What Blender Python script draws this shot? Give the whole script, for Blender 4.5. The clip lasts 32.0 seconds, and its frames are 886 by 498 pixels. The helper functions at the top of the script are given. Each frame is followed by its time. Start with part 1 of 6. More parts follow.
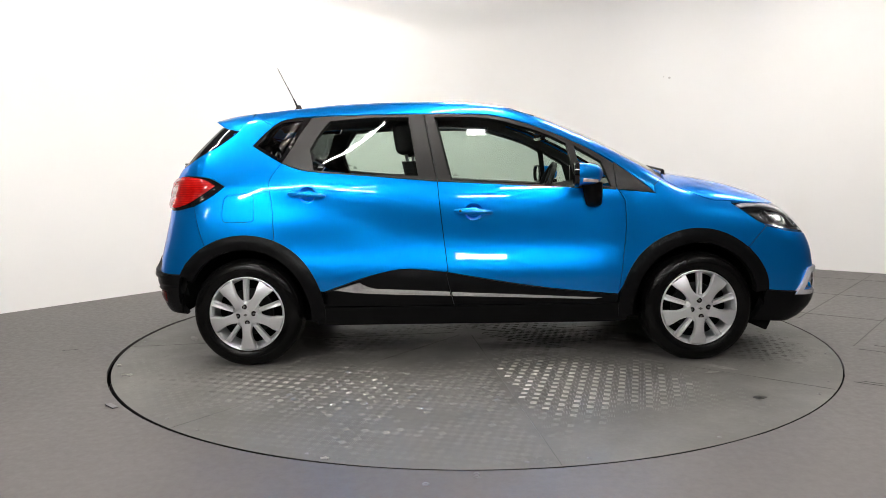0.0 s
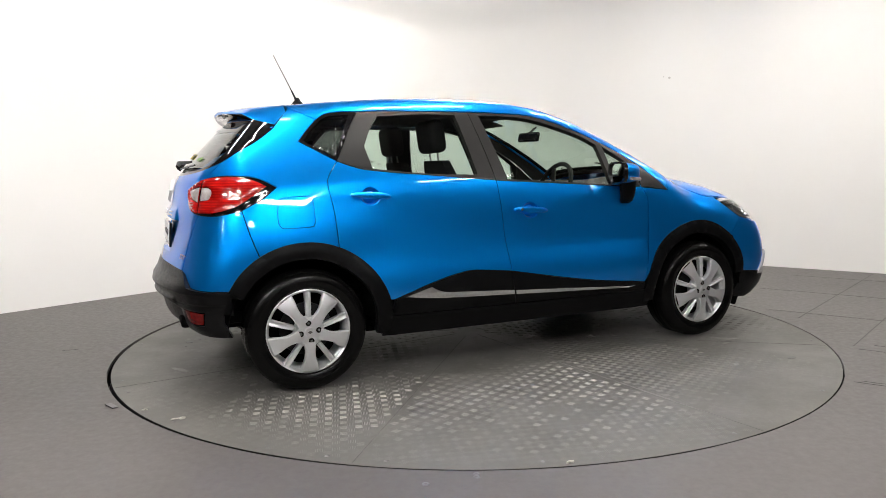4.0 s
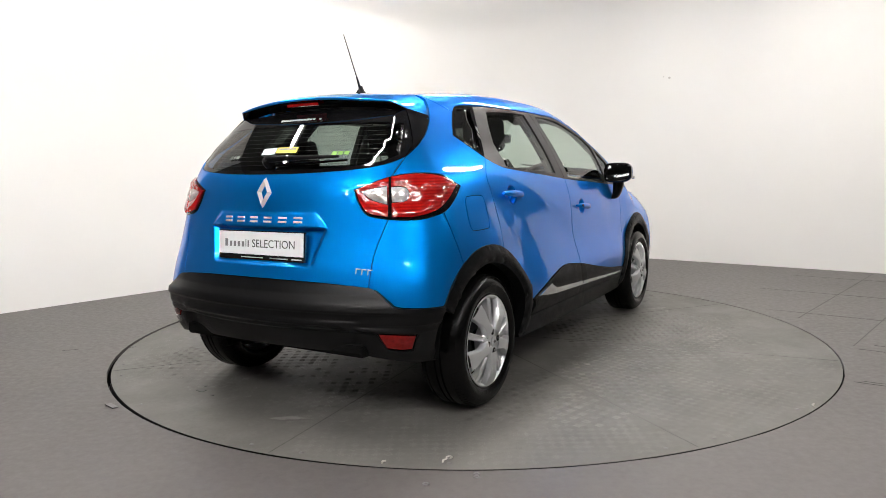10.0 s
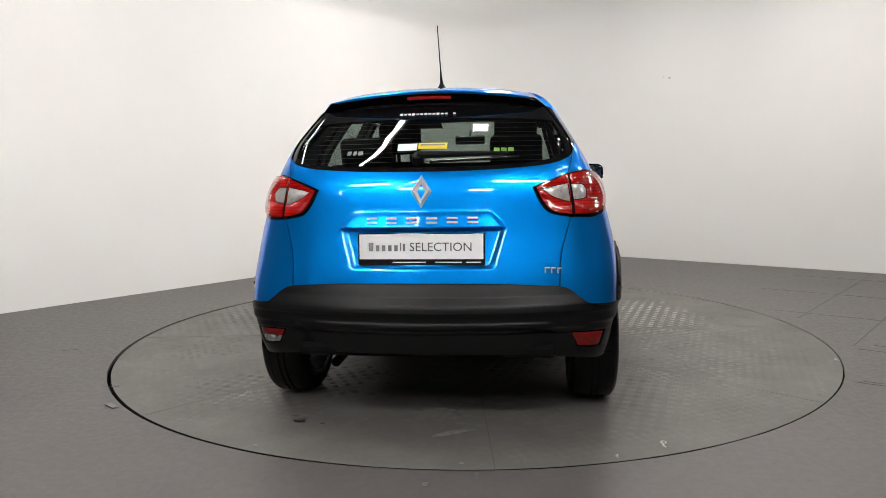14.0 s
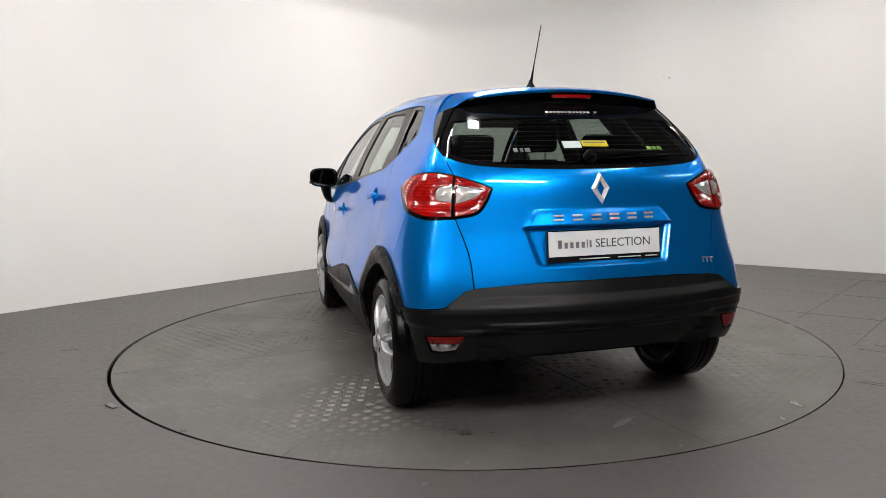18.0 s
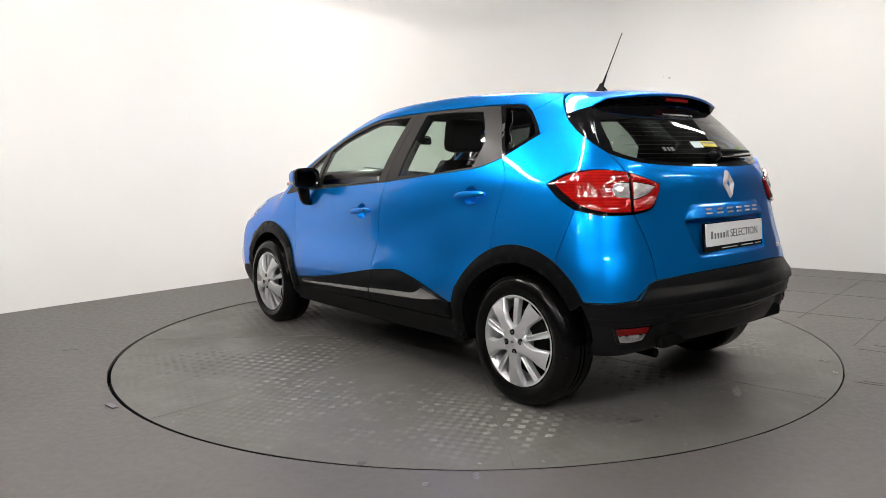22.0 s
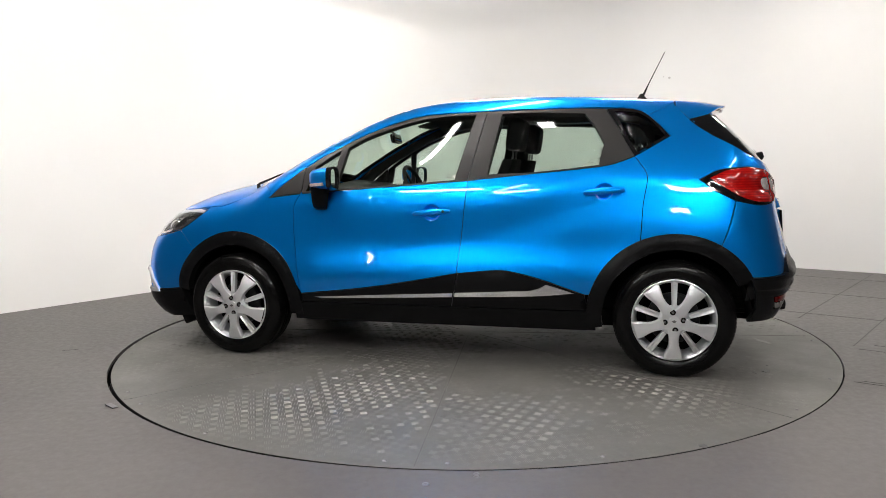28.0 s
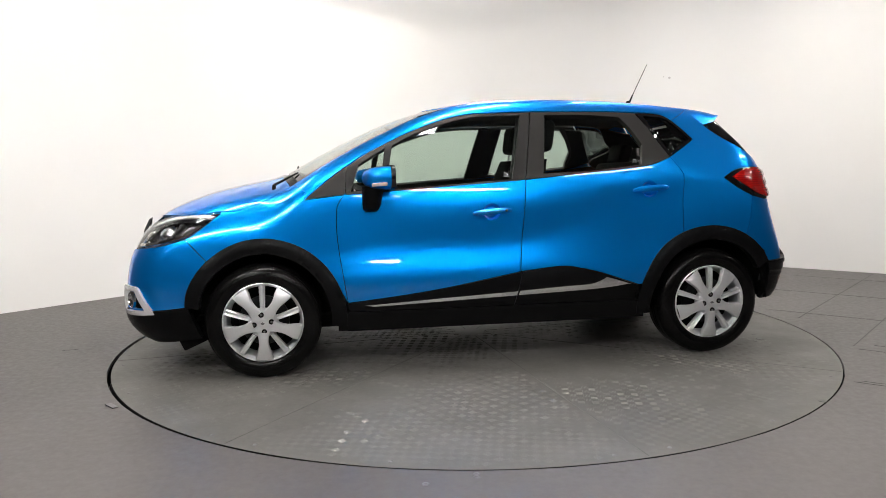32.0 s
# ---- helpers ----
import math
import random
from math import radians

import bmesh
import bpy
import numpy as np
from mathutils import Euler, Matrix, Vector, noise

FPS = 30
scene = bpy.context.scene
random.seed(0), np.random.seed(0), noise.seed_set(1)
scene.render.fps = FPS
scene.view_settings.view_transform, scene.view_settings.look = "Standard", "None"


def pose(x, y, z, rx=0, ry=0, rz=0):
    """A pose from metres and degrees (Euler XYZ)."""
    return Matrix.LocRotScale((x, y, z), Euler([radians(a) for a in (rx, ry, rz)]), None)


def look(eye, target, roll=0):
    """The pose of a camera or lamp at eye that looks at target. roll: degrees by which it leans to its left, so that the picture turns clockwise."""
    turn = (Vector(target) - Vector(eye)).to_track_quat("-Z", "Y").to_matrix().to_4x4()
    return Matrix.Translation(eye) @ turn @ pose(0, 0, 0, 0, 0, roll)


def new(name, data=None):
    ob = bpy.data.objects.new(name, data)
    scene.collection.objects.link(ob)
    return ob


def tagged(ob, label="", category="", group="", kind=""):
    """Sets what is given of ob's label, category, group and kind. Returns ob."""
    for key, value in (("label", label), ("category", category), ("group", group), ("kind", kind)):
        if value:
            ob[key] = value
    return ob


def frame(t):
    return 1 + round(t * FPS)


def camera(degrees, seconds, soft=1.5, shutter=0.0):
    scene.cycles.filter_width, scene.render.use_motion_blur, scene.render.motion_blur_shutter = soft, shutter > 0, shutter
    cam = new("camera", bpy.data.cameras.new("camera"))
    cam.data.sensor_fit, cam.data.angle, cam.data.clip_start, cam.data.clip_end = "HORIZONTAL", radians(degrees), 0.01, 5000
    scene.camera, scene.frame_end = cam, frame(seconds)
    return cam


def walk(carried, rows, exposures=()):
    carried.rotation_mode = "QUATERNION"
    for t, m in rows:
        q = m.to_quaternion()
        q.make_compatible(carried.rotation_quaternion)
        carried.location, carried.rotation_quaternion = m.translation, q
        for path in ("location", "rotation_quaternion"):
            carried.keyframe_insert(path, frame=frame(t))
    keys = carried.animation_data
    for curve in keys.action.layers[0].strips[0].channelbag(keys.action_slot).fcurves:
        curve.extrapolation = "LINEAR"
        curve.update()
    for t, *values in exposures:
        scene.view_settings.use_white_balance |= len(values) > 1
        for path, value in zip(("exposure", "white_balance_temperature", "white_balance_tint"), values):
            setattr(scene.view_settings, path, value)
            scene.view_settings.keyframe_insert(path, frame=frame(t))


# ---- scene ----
from mathutils.geometry import delaunay_2d_cdt

cam = camera(64.83, 32.0, soft=0.65)
EYE = Vector((0.0, -4.786, 1.114))
PAN, TILT = radians(-2.088), radians(-6.33)
AIM = EYE + 5 * Vector((math.sin(PAN) * math.cos(TILT), math.cos(PAN) * math.cos(TILT), math.sin(TILT)))
VIEW = look(EYE, AIM, -1.01)
walk(cam, [(0.0, VIEW), (32.0, VIEW)], exposures=[(0.0, 0.03), (9.0, 0.04), (13.0, -0.25), (17.0, -0.38), (21.0, -0.18), (25.0, -0.03), (32.0, -0.03)])

DISC_R = 2.268          # turntable, 4.5 m across
CAR_OFF = (-0.003, 0.021)
TURN = ((0, 1.26), (2, 13.55), (4, 25.7), (6, 37.68), (8, 49.54), (10, 61.32), (12, 73.07), (14, 84.75), (16, 96.44), (18, 108.1), (20, 119.8), (22, 131.58), (24, 143.35), (26, 155.13), (28, 166.94), (30, 178.7), (32, 190.37))

# ---- world and light ----
world = bpy.data.worlds.new("hall")
scene.world = world
world.use_nodes = True
world.node_tree.nodes["Background"].inputs[0].default_value = (0.9, 0.95, 1.0, 1)
world.node_tree.nodes["Background"].inputs[1].default_value = 0.02


# ---- materials ----
def node_mat(name):
    m = bpy.data.materials.new(name)
    m.use_nodes = True
    t = m.node_tree
    return m, t, t.nodes["Principled BSDF"]


def link(t, a, ao, b, bi):
    t.links.new(a.outputs[ao], b.inputs[bi])


def noise_tex(t, scale, detail=4.0, rough=0.55, space="Object", stretch=None):
    co = t.nodes.new("ShaderNodeTexCoord")
    n = t.nodes.new("ShaderNodeTexNoise")
    n.inputs["Scale"].default_value, n.inputs["Detail"].default_value, n.inputs["Roughness"].default_value = scale, detail, rough
    if stretch:
        mp = t.nodes.new("ShaderNodeMapping")
        mp.inputs["Scale"].default_value = stretch
        link(t, co, space, mp, "Vector")
        link(t, mp, "Vector", n, "Vector")
    else:
        link(t, co, space, n, "Vector")
    return n


def ramp(t, src, lo, hi, a, b):
    r = t.nodes.new("ShaderNodeMapRange")
    r.inputs["From Min"].default_value, r.inputs["From Max"].default_value = lo, hi
    r.inputs["To Min"].default_value, r.inputs["To Max"].default_value = a, b
    link(t, src, 0, r, "Value")
    return r


def mix_col(t, fac, a, b):
    m = t.nodes.new("ShaderNodeMix")
    m.data_type = "RGBA"
    m.inputs[6].default_value, m.inputs[7].default_value = (*a, 1), (*b, 1)
    link(t, fac, 0, m, 0)
    return m


def bump(t, bsdf, src, strength, dist):
    b = t.nodes.new("ShaderNodeBump")
    b.inputs["Strength"].default_value, b.inputs["Distance"].default_value = strength, dist
    link(t, src, 0, b, "Height")
    link(t, b, "Normal", bsdf, "Normal")


def plain(name, a, b=None, rough=0.5, metal=0.0, scale=8.0, fine=0.0, fine_scale=300.0, rough_var=0.0, coat=0.0, spec=0.5):
    """A surface with cloudy variation between two colours and, if asked, a fine grain."""
    m, t, p = node_mat(name)
    p.inputs["Roughness"].default_value, p.inputs["Metallic"].default_value = rough, metal
    p.inputs["Specular IOR Level"].default_value = spec
    p.inputs["Coat Weight"].default_value, p.inputs["Coat Roughness"].default_value = coat, 0.03
    n = noise_tex(t, scale)
    link(t, mix_col(t, ramp(t, n, 0.3, 0.7, 0, 1), a, b or tuple(v * 0.85 for v in a)), 2, p, "Base Color")
    if rough_var:
        n2 = noise_tex(t, scale * 3)
        link(t, ramp(t, n2, 0.3, 0.7, rough - rough_var, rough + rough_var), 0, p, "Roughness")
    if fine:
        bump(t, p, noise_tex(t, fine_scale, 2.0), fine, 0.002)
    return m


def glow(name, col, power):
    m, t, p = node_mat(name)
    p.inputs["Emission Color"].default_value, p.inputs["Emission Strength"].default_value = (*col, 1), power
    p.inputs["Base Color"].default_value = (0.8, 0.8, 0.8, 1)
    return m


def pane(name, tint, gloss=1.0):
    """Thin clear sheet: see-through, with a mirror gloss that grows towards the edge."""
    m, t, p = node_mat(name)
    t.nodes.remove(p)
    out = t.nodes["Material Output"]
    clear, shine, mx, lw, pw, sc = (t.nodes.new("ShaderNode" + k) for k in ("BsdfTransparent", "BsdfGlossy", "MixShader", "LayerWeight", "Math", "MapRange"))
    clear.inputs[0].default_value = (*tint, 1)
    shine.inputs["Roughness"].default_value = 0.01
    shine.inputs[0].default_value = (gloss, gloss, gloss, 1)
    lw.inputs["Blend"].default_value = 0.5
    pw.operation = "POWER"
    pw.inputs[1].default_value = 5.0
    sc.inputs["To Min"].default_value, sc.inputs["To Max"].default_value = 0.045, 1.0
    link(t, lw, "Facing", pw, 0)
    link(t, pw, 0, sc, "Value")
    link(t, sc, 0, mx, 0)
    link(t, clear, 0, mx, 1)
    link(t, shine, 0, mx, 2)
    link(t, mx, 0, out, 0)
    return m


def car_paint():
    m, t, p = node_mat("blue_metallic_paint")
    p.inputs["Metallic"].default_value = 0.80
    p.inputs["Coat Weight"].default_value, p.inputs["Coat Roughness"].default_value = 1.0, 0.02
    p.inputs["Coat IOR"].default_value, p.inputs["Specular IOR Level"].default_value = 1.45, 0.2
    p.inputs["Specular Tint"].default_value = (0.05, 0.35, 0.85, 1)
    n = noise_tex(t, 900.0, 1.0)
    link(t, mix_col(t, ramp(t, n, 0.35, 0.65, 0, 1), (0.001, 0.240, 0.77), (0.001, 0.285, 0.89)), 2, p, "Base Color")
    n2 = noise_tex(t, 5.0, 3.0)
    link(t, ramp(t, n2, 0.3, 0.7, 0.31, 0.35), 0, p, "Roughness")
    return m


def ribbed_lens():
    """Red plastic with fine level ribs; the light they catch is painted as brighter bands."""
    m, t, p = node_mat("red_lamp_lens")
    p.inputs["Roughness"].default_value, p.inputs["Specular IOR Level"].default_value = 0.16, 0.25
    p.inputs["Coat Weight"].default_value, p.inputs["Coat Roughness"].default_value = 1.0, 0.01
    co, w = t.nodes.new("ShaderNodeTexCoord"), t.nodes.new("ShaderNodeTexWave")
    w.bands_direction, w.wave_type = "Z", "BANDS"
    w.inputs["Scale"].default_value, w.inputs["Distortion"].default_value, w.inputs["Detail"].default_value = 24.0, 0.8, 1.0
    w.inputs["Detail Scale"].default_value = 2.0
    link(t, co, "Object", w, "Vector")
    n = noise_tex(t, 22.0, 3.0)
    mul = t.nodes.new("ShaderNodeMath")
    mul.operation = "MULTIPLY"
    t.links.new(w.outputs["Fac"], mul.inputs[0])
    link(t, ramp(t, n, 0.35, 0.65, 0.15, 1.0), 0, mul, 1)
    # brighter red on the bands: the ribs' glints, put into the colour
    link(t, mix_col(t, mul, (0.30, 0.002, 0.002), (0.55, 0.010, 0.006)), 2, p, "Base Color")
    bump(t, p, w, 0.12, 0.002)
    return m


PAINT = car_paint()
CLAD = plain("black_grained_plastic", (0.0030, 0.0030, 0.0034), (0.0055, 0.0055, 0.006), 0.36, spec=0.11, scale=6, fine=0.25, fine_scale=900, rough_var=0.06)
BUMPER_BLACK = plain("smooth_black_bumper_plastic", (0.003, 0.003, 0.0034), (0.0055, 0.0055, 0.006), 0.34, spec=0.24, scale=6, fine=0.2, fine_scale=900, rough_var=0.05)
TRIM = plain("satin_black_film", (0.024, 0.0230, 0.0226), (0.030, 0.0288, 0.0282), 0.34, spec=0.25, scale=4, rough_var=0.04)
GLOSSY_BLACK = plain("gloss_black", (0.006, 0.006, 0.007), None, 0.06, scale=4)
RUBBER = plain("tyre_rubber", (0.0025, 0.0025, 0.0025), (0.0045, 0.0045, 0.0045), 0.24, spec=0.16, scale=5, rough_var=0.03)
DARK = plain("dark_underbody", (0.003, 0.003, 0.003), (0.005, 0.005, 0.005), 0.85, spec=0.1, scale=10)
ALLOY = plain("silver_alloy", (0.72, 0.725, 0.74), (0.69, 0.695, 0.71), 0.34, metal=0.64, scale=6)
CHROME = plain("chrome", (0.86, 0.86, 0.88), (0.8, 0.8, 0.82), 0.09, metal=1.0, scale=12)
# darker copy of the steel, with shade put into its colour
DARK_STEEL = plain("shaded_dark_steel", (0.05, 0.05, 0.052), (0.02, 0.02, 0.02), 0.5, metal=0.8, scale=16)
STEEL = plain("dull_steel", (0.25, 0.25, 0.26), (0.16, 0.15, 0.15), 0.45, metal=0.9, scale=16)
GLASS = pane("green_tinted_glass", (0.70, 0.79, 0.73))
REAR_GLASS = pane("tailgate_glass", (0.31, 0.35, 0.33))
QUARTER_GLASS = pane("dark_quarter_glass", (0.09, 0.10, 0.095))
MIRROR = plain("mirror_glass", (0.9, 0.9, 0.9), None, 0.02, metal=1.0)
RED_LENS = ribbed_lens()
LIGHT_GUIDE = plain("bright_red_light_guide", (0.72, 0.035, 0.02), (0.60, 0.02, 0.012), 0.16, scale=50, coat=0.5)
CLEAR_LENS = plain("clear_lamp_lens", (0.72, 0.69, 0.68), (0.40, 0.33, 0.32), 0.22, metal=0.3, scale=30, coat=1.0)
CLEAR_COVER = pane("clear_polycarbonate", (0.93, 0.94, 0.95))
SMOKY_LENS = plain("smoky_clear_lens", (0.30, 0.29, 0.29), (0.16, 0.155, 0.155), 0.12, scale=40, coat=1.0)
DARK_RED = plain("dark_red_reflector", (0.17, 0.003, 0.003), (0.10, 0.001, 0.001), 0.15, scale=60, coat=0.4, spec=0.3)
CLOTH = plain("dark_seat_cloth", (0.006, 0.006, 0.0065), (0.010, 0.010, 0.0105), 0.9, spec=0.12, scale=30, fine=0.4, fine_scale=500)
PILLAR = plain("grey_pillar_trim", (0.045, 0.045, 0.043), (0.035, 0.035, 0.033), 0.7, scale=10)
LAMP_BOWL = plain("bright_lamp_bowl", (0.85, 0.85, 0.87), (0.50, 0.50, 0.52), 0.16, metal=0.9, scale=26)
SATIN = plain("satin_silver_trim", (0.78, 0.78, 0.79), (0.70, 0.70, 0.71), 0.24, metal=0.25, scale=12)
DAY_LENS = plain("white_day_light_lens", (0.60, 0.61, 0.62), (0.46, 0.47, 0.48), 0.15, scale=30, coat=0.8)
CABIN = plain("charcoal_cabin_plastic", (0.008, 0.008, 0.0085), (0.012, 0.012, 0.012), 0.6, spec=0.2, scale=9, fine=0.2, fine_scale=500)
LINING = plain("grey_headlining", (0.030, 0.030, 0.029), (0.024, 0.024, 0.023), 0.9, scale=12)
WHITE_PLATE = plain("white_plate_face", (0.93, 0.93, 0.94), (0.89, 0.89, 0.91), 0.35, scale=14)
PLATE_INK = plain("grey_print", (0.22, 0.22, 0.23), None, 0.5)
DARK_INK = plain("dark_grey_print", (0.10, 0.10, 0.11), None, 0.5)
PALE_INK = plain("pale_print", (0.75, 0.76, 0.77), None, 0.5)
ETCH = plain("etched_glass_mark", (0.17, 0.19, 0.18), None, 0.6)
YELLOW = plain("yellow_sticker", (0.80, 0.66, 0.03), None, 0.5)
GREEN = plain("green_sticker", (0.16, 0.36, 0.04), None, 0.5)
AQUA = plain("pale_aqua_sticker", (0.72, 0.86, 0.84), None, 0.5)


def wall_paint():
    m, t, p = node_mat("white_wall_paint")
    p.inputs["Roughness"].default_value = 0.75
    n = noise_tex(t, 0.7, 5.0, space="Object")
    link(t, mix_col(t, ramp(t, n, 0.3, 0.7, 0, 1), (0.80, 0.787, 0.772), (0.83, 0.82, 0.806)), 2, p, "Base Color")
    bump(t, p, noise_tex(t, 120.0, 3.0), 0.12, 0.002)
    return m


def floor_paint():
    m, t, p = node_mat("grey_floor_coating")
    n = noise_tex(t, 1.3, 6.0, 0.6)
    n2 = noise_tex(t, 26.0, 4.0, 0.7)
    a = mix_col(t, ramp(t, n, 0.3, 0.72, 0, 1), (0.083, 0.0745, 0.0718), (0.105, 0.0950, 0.0920))
    b = t.nodes.new("ShaderNodeMix")
    b.data_type, b.blend_type = "RGBA", "MULTIPLY"
    b.inputs[0].default_value = 0.35
    link(t, a, 2, b, 6)
    link(t, mix_col(t, ramp(t, n2, 0.35, 0.7, 0, 1), (0.8, 0.8, 0.8), (1.0, 1.0, 1.0)), 2, b, 7)
    link(t, b, 2, p, "Base Color")
    link(t, ramp(t, n2, 0.3, 0.7, 0.36, 0.52), 0, p, "Roughness")
    bump(t, p, n2, 0.025, 0.003)
    return m


def tread_metal():
    m, t, p = node_mat("worn_tread_plate")
    p.inputs["Metallic"].default_value = 0.15
    p.inputs["Specular IOR Level"].default_value = 0.3
    n = noise_tex(t, 2.2, 6.0, 0.62)
    n2 = noise_tex(t, 45.0, 4.0, 0.7)
    a = mix_col(t, ramp(t, n, 0.32, 0.7, 0, 1), (0.120, 0.115, 0.107), (0.160, 0.155, 0.145))
    b = t.nodes.new("ShaderNodeMix")
    b.data_type, b.blend_type = "RGBA", "MULTIPLY"
    b.inputs[0].default_value = 0.5
    link(t, a, 2, b, 6)
    link(t, mix_col(t, ramp(t, n2, 0.35, 0.7, 0, 1), (0.7, 0.69, 0.67), (1.0, 1.0, 1.0)), 2, b, 7)
    link(t, b, 2, p, "Base Color")
    link(t, ramp(t, n, 0.3, 0.7, 0.52, 0.40), 0, p, "Roughness")
    bump(t, p, n2, 0.10, 0.002)
    return m


WALL, FLOOR, TREAD = wall_paint(), floor_paint(), tread_metal()
TREAD_TOP = plain("polished_tread_bar", (0.215, 0.209, 0.196), (0.130, 0.126, 0.117), 0.46, metal=0.5, scale=5, rough_var=0.06)
CEIL = plain("dark_ceiling", (0.075, 0.074, 0.073), (0.06, 0.059, 0.058), 0.85, scale=2)
# for walls out of view: dark, so that they throw little light back
DIM_WALL = plain("dim_unseen_wall", (0.07, 0.07, 0.073), (0.05, 0.05, 0.053), 0.7, scale=1.5)
WHITE_METAL = plain("white_lamp_housing", (0.7, 0.7, 0.7), None, 0.5)
# near-black that puts the gap's shade into the colour
GAP = plain("black_gap", (0.004, 0.004, 0.004), None, 0.9, spec=0.1)



# ---- mesh helpers ----
def mesh_ob(name, verts, faces, mat, parent=None, label="", smooth=False):
    me = bpy.data.meshes.new(name)
    me.from_pydata([tuple(v) for v in verts], [], [tuple(f) for f in faces])
    me.materials.append(mat)
    if smooth:
        me.shade_smooth()
    ob = new(name, me)
    if parent is not None:
        ob.parent = parent
    if label:
        ob["label"] = label
    return ob


def part(name, bm, mat, parent=None, label="", smooth=False):
    me = bpy.data.meshes.new(name)
    bm.normal_update()
    bm.to_mesh(me)
    bm.free()
    me.materials.append(mat)
    if smooth:
        me.shade_smooth()
        me.set_sharp_from_angle(angle=radians(38))
    ob = new(name, me)
    if parent is not None:
        ob.parent = parent
    if label:
        ob["label"] = label
    return ob


def add_box(bm, size, m=Matrix(), bevel=0.0, seg=2):
    r = bmesh.ops.create_cube(bm, size=1.0, matrix=m @ Matrix.Diagonal((*size, 1)))
    if bevel:
        es = list({e for v in r["verts"] for e in v.link_edges})
        bmesh.ops.bevel(bm, geom=es, offset=bevel, segments=seg, affect="EDGES", profile=0.6)
    return bm


def box(size, m=Matrix(), bevel=0.0, seg=2):
    return add_box(bmesh.new(), size, m, bevel, seg)


def add_rod(bm, a, b, r1, r2=None, n=12):
    a, b = Vector(a), Vector(b)
    d = b - a
    m = Matrix.Translation((a + b) / 2) @ d.to_track_quat("Z", "Y").to_matrix().to_4x4()
    bmesh.ops.create_cone(bm, cap_ends=True, segments=n, radius1=r1, radius2=r1 if r2 is None else r2, depth=d.length, matrix=m)
    return bm


def rod(a, b, r1, r2=None, n=12):
    return add_rod(bmesh.new(), a, b, r1, r2, n)


def lathe(profile, n, m=Matrix(), close=False):
    """Turn a profile of (radius, height) about the local z axis."""
    bm = bmesh.new()
    rings = [[bm.verts.new(m @ Vector((r * math.cos(2 * math.pi * k / n), r * math.sin(2 * math.pi * k / n), h))) for k in range(n)] for r, h in profile]
    pairs = list(zip(rings, rings[1:])) + ([(rings[-1], rings[0])] if close else [])
    for a, b in pairs:
        for k in range(n):
            bm.faces.new((a[k], a[(k + 1) % n], b[(k + 1) % n], b[k]))
    return bm


def prism(outline, h0, h1, m=Matrix(), bevel=0.0):
    """A plate with the outline (x, y) between two heights."""
    bm = bmesh.new()
    lo = [bm.verts.new(m @ Vector((x, y, h0))) for x, y in outline]
    hi = [bm.verts.new(m @ Vector((x, y, h1))) for x, y in outline]
    n = len(outline)
    bm.faces.new(hi)
    bm.faces.new(lo[::-1])
    for k in range(n):
        bm.faces.new((lo[k], lo[(k + 1) % n], hi[(k + 1) % n], hi[k]))
    if bevel:
        es = [e for e in bm.edges if all(v in set(hi) for v in e.verts)]
        bmesh.ops.bevel(bm, geom=es, offset=bevel, segments=2, affect="EDGES")
    return bm


def empty(name, parent=None):
    ob = new(name)
    ob.empty_display_size = 0.2
    if parent is not None:
        ob.parent = parent
    return ob


# ---- the hall: floor, walls, ceiling ----
def strip_wall(name, pts, height, thick, z0=0.0, mat=WALL):
    """A wall along a plan line, with its inner face on that line and its thickness behind it."""
    pts = [Vector((*p, 0)) for p in pts]
    out = []
    for k, p in enumerate(pts):
        a, b = pts[max(k - 1, 0)], pts[min(k + 1, len(pts) - 1)]
        d = (b - a).normalized()
        out.append(p + Vector((-d.y, d.x, 0)) * thick)
    n = len(pts)
    up = Vector((0, 0, height))
    base = Vector((0, 0, z0))
    vs = [p + base for p in pts] + [p + up for p in pts] + [p + base for p in out] + [p + up for p in out]
    fs = []
    for k in range(n - 1):
        fs += [(k, k + 1, n + k + 1, n + k), (2 * n + k, 3 * n + k, 3 * n + k + 1, 2 * n + k + 1), (n + k, n + k + 1, 3 * n + k + 1, 3 * n + k), (k, 2 * n + k, 2 * n + k + 1, k + 1)]
    fs += [(0, n, 3 * n, 2 * n), (n - 1, 3 * n - 1, 4 * n - 1, 2 * n - 1)]
    ob = mesh_ob(name, vs, fs, mat, smooth=True)
    ob.data.set_sharp_from_angle(angle=radians(30))
    return tagged(ob, kind="structure")


CEIL_H, LAMP_H = 3.75, 3.15
CORNER = Vector((-0.01, 5.52))
LEFT_D, RIGHT_D = Vector((0.637, 0.771)).normalized(), Vector((0.807, -0.591)).normalized()
COVE = 1.1
wall_pts = [CORNER - LEFT_D * 6.8]
c0, c1 = CORNER - LEFT_D * COVE, CORNER + RIGHT_D * COVE
for k in range(61):
    u = k / 60
    wall_pts.append(c0 * (1 - u) ** 2 + CORNER * 2 * u * (1 - u) + c1 * u ** 2)
wall_pts.append(CORNER + RIGHT_D * 5.8)
far_right = CORNER + RIGHT_D * 17.0
w_n = strip_wall("wall_north", [tuple(p) for p in wall_pts], CEIL_H, 0.15)
tagged(w_n, "white painted wall with a rounded corner and a scuffed foot", "wall")
a0, a1 = CORNER - LEFT_D * 19.0, far_right
# added unseen walls; their dark colour stands for an unlit hall
tagged(strip_wall("wall_west", [tuple(a0), tuple(wall_pts[0])], CEIL_H, 0.15, mat=DIM_WALL), "unseen wall beside the white backdrop, darkened to cut bounce light", "wall")
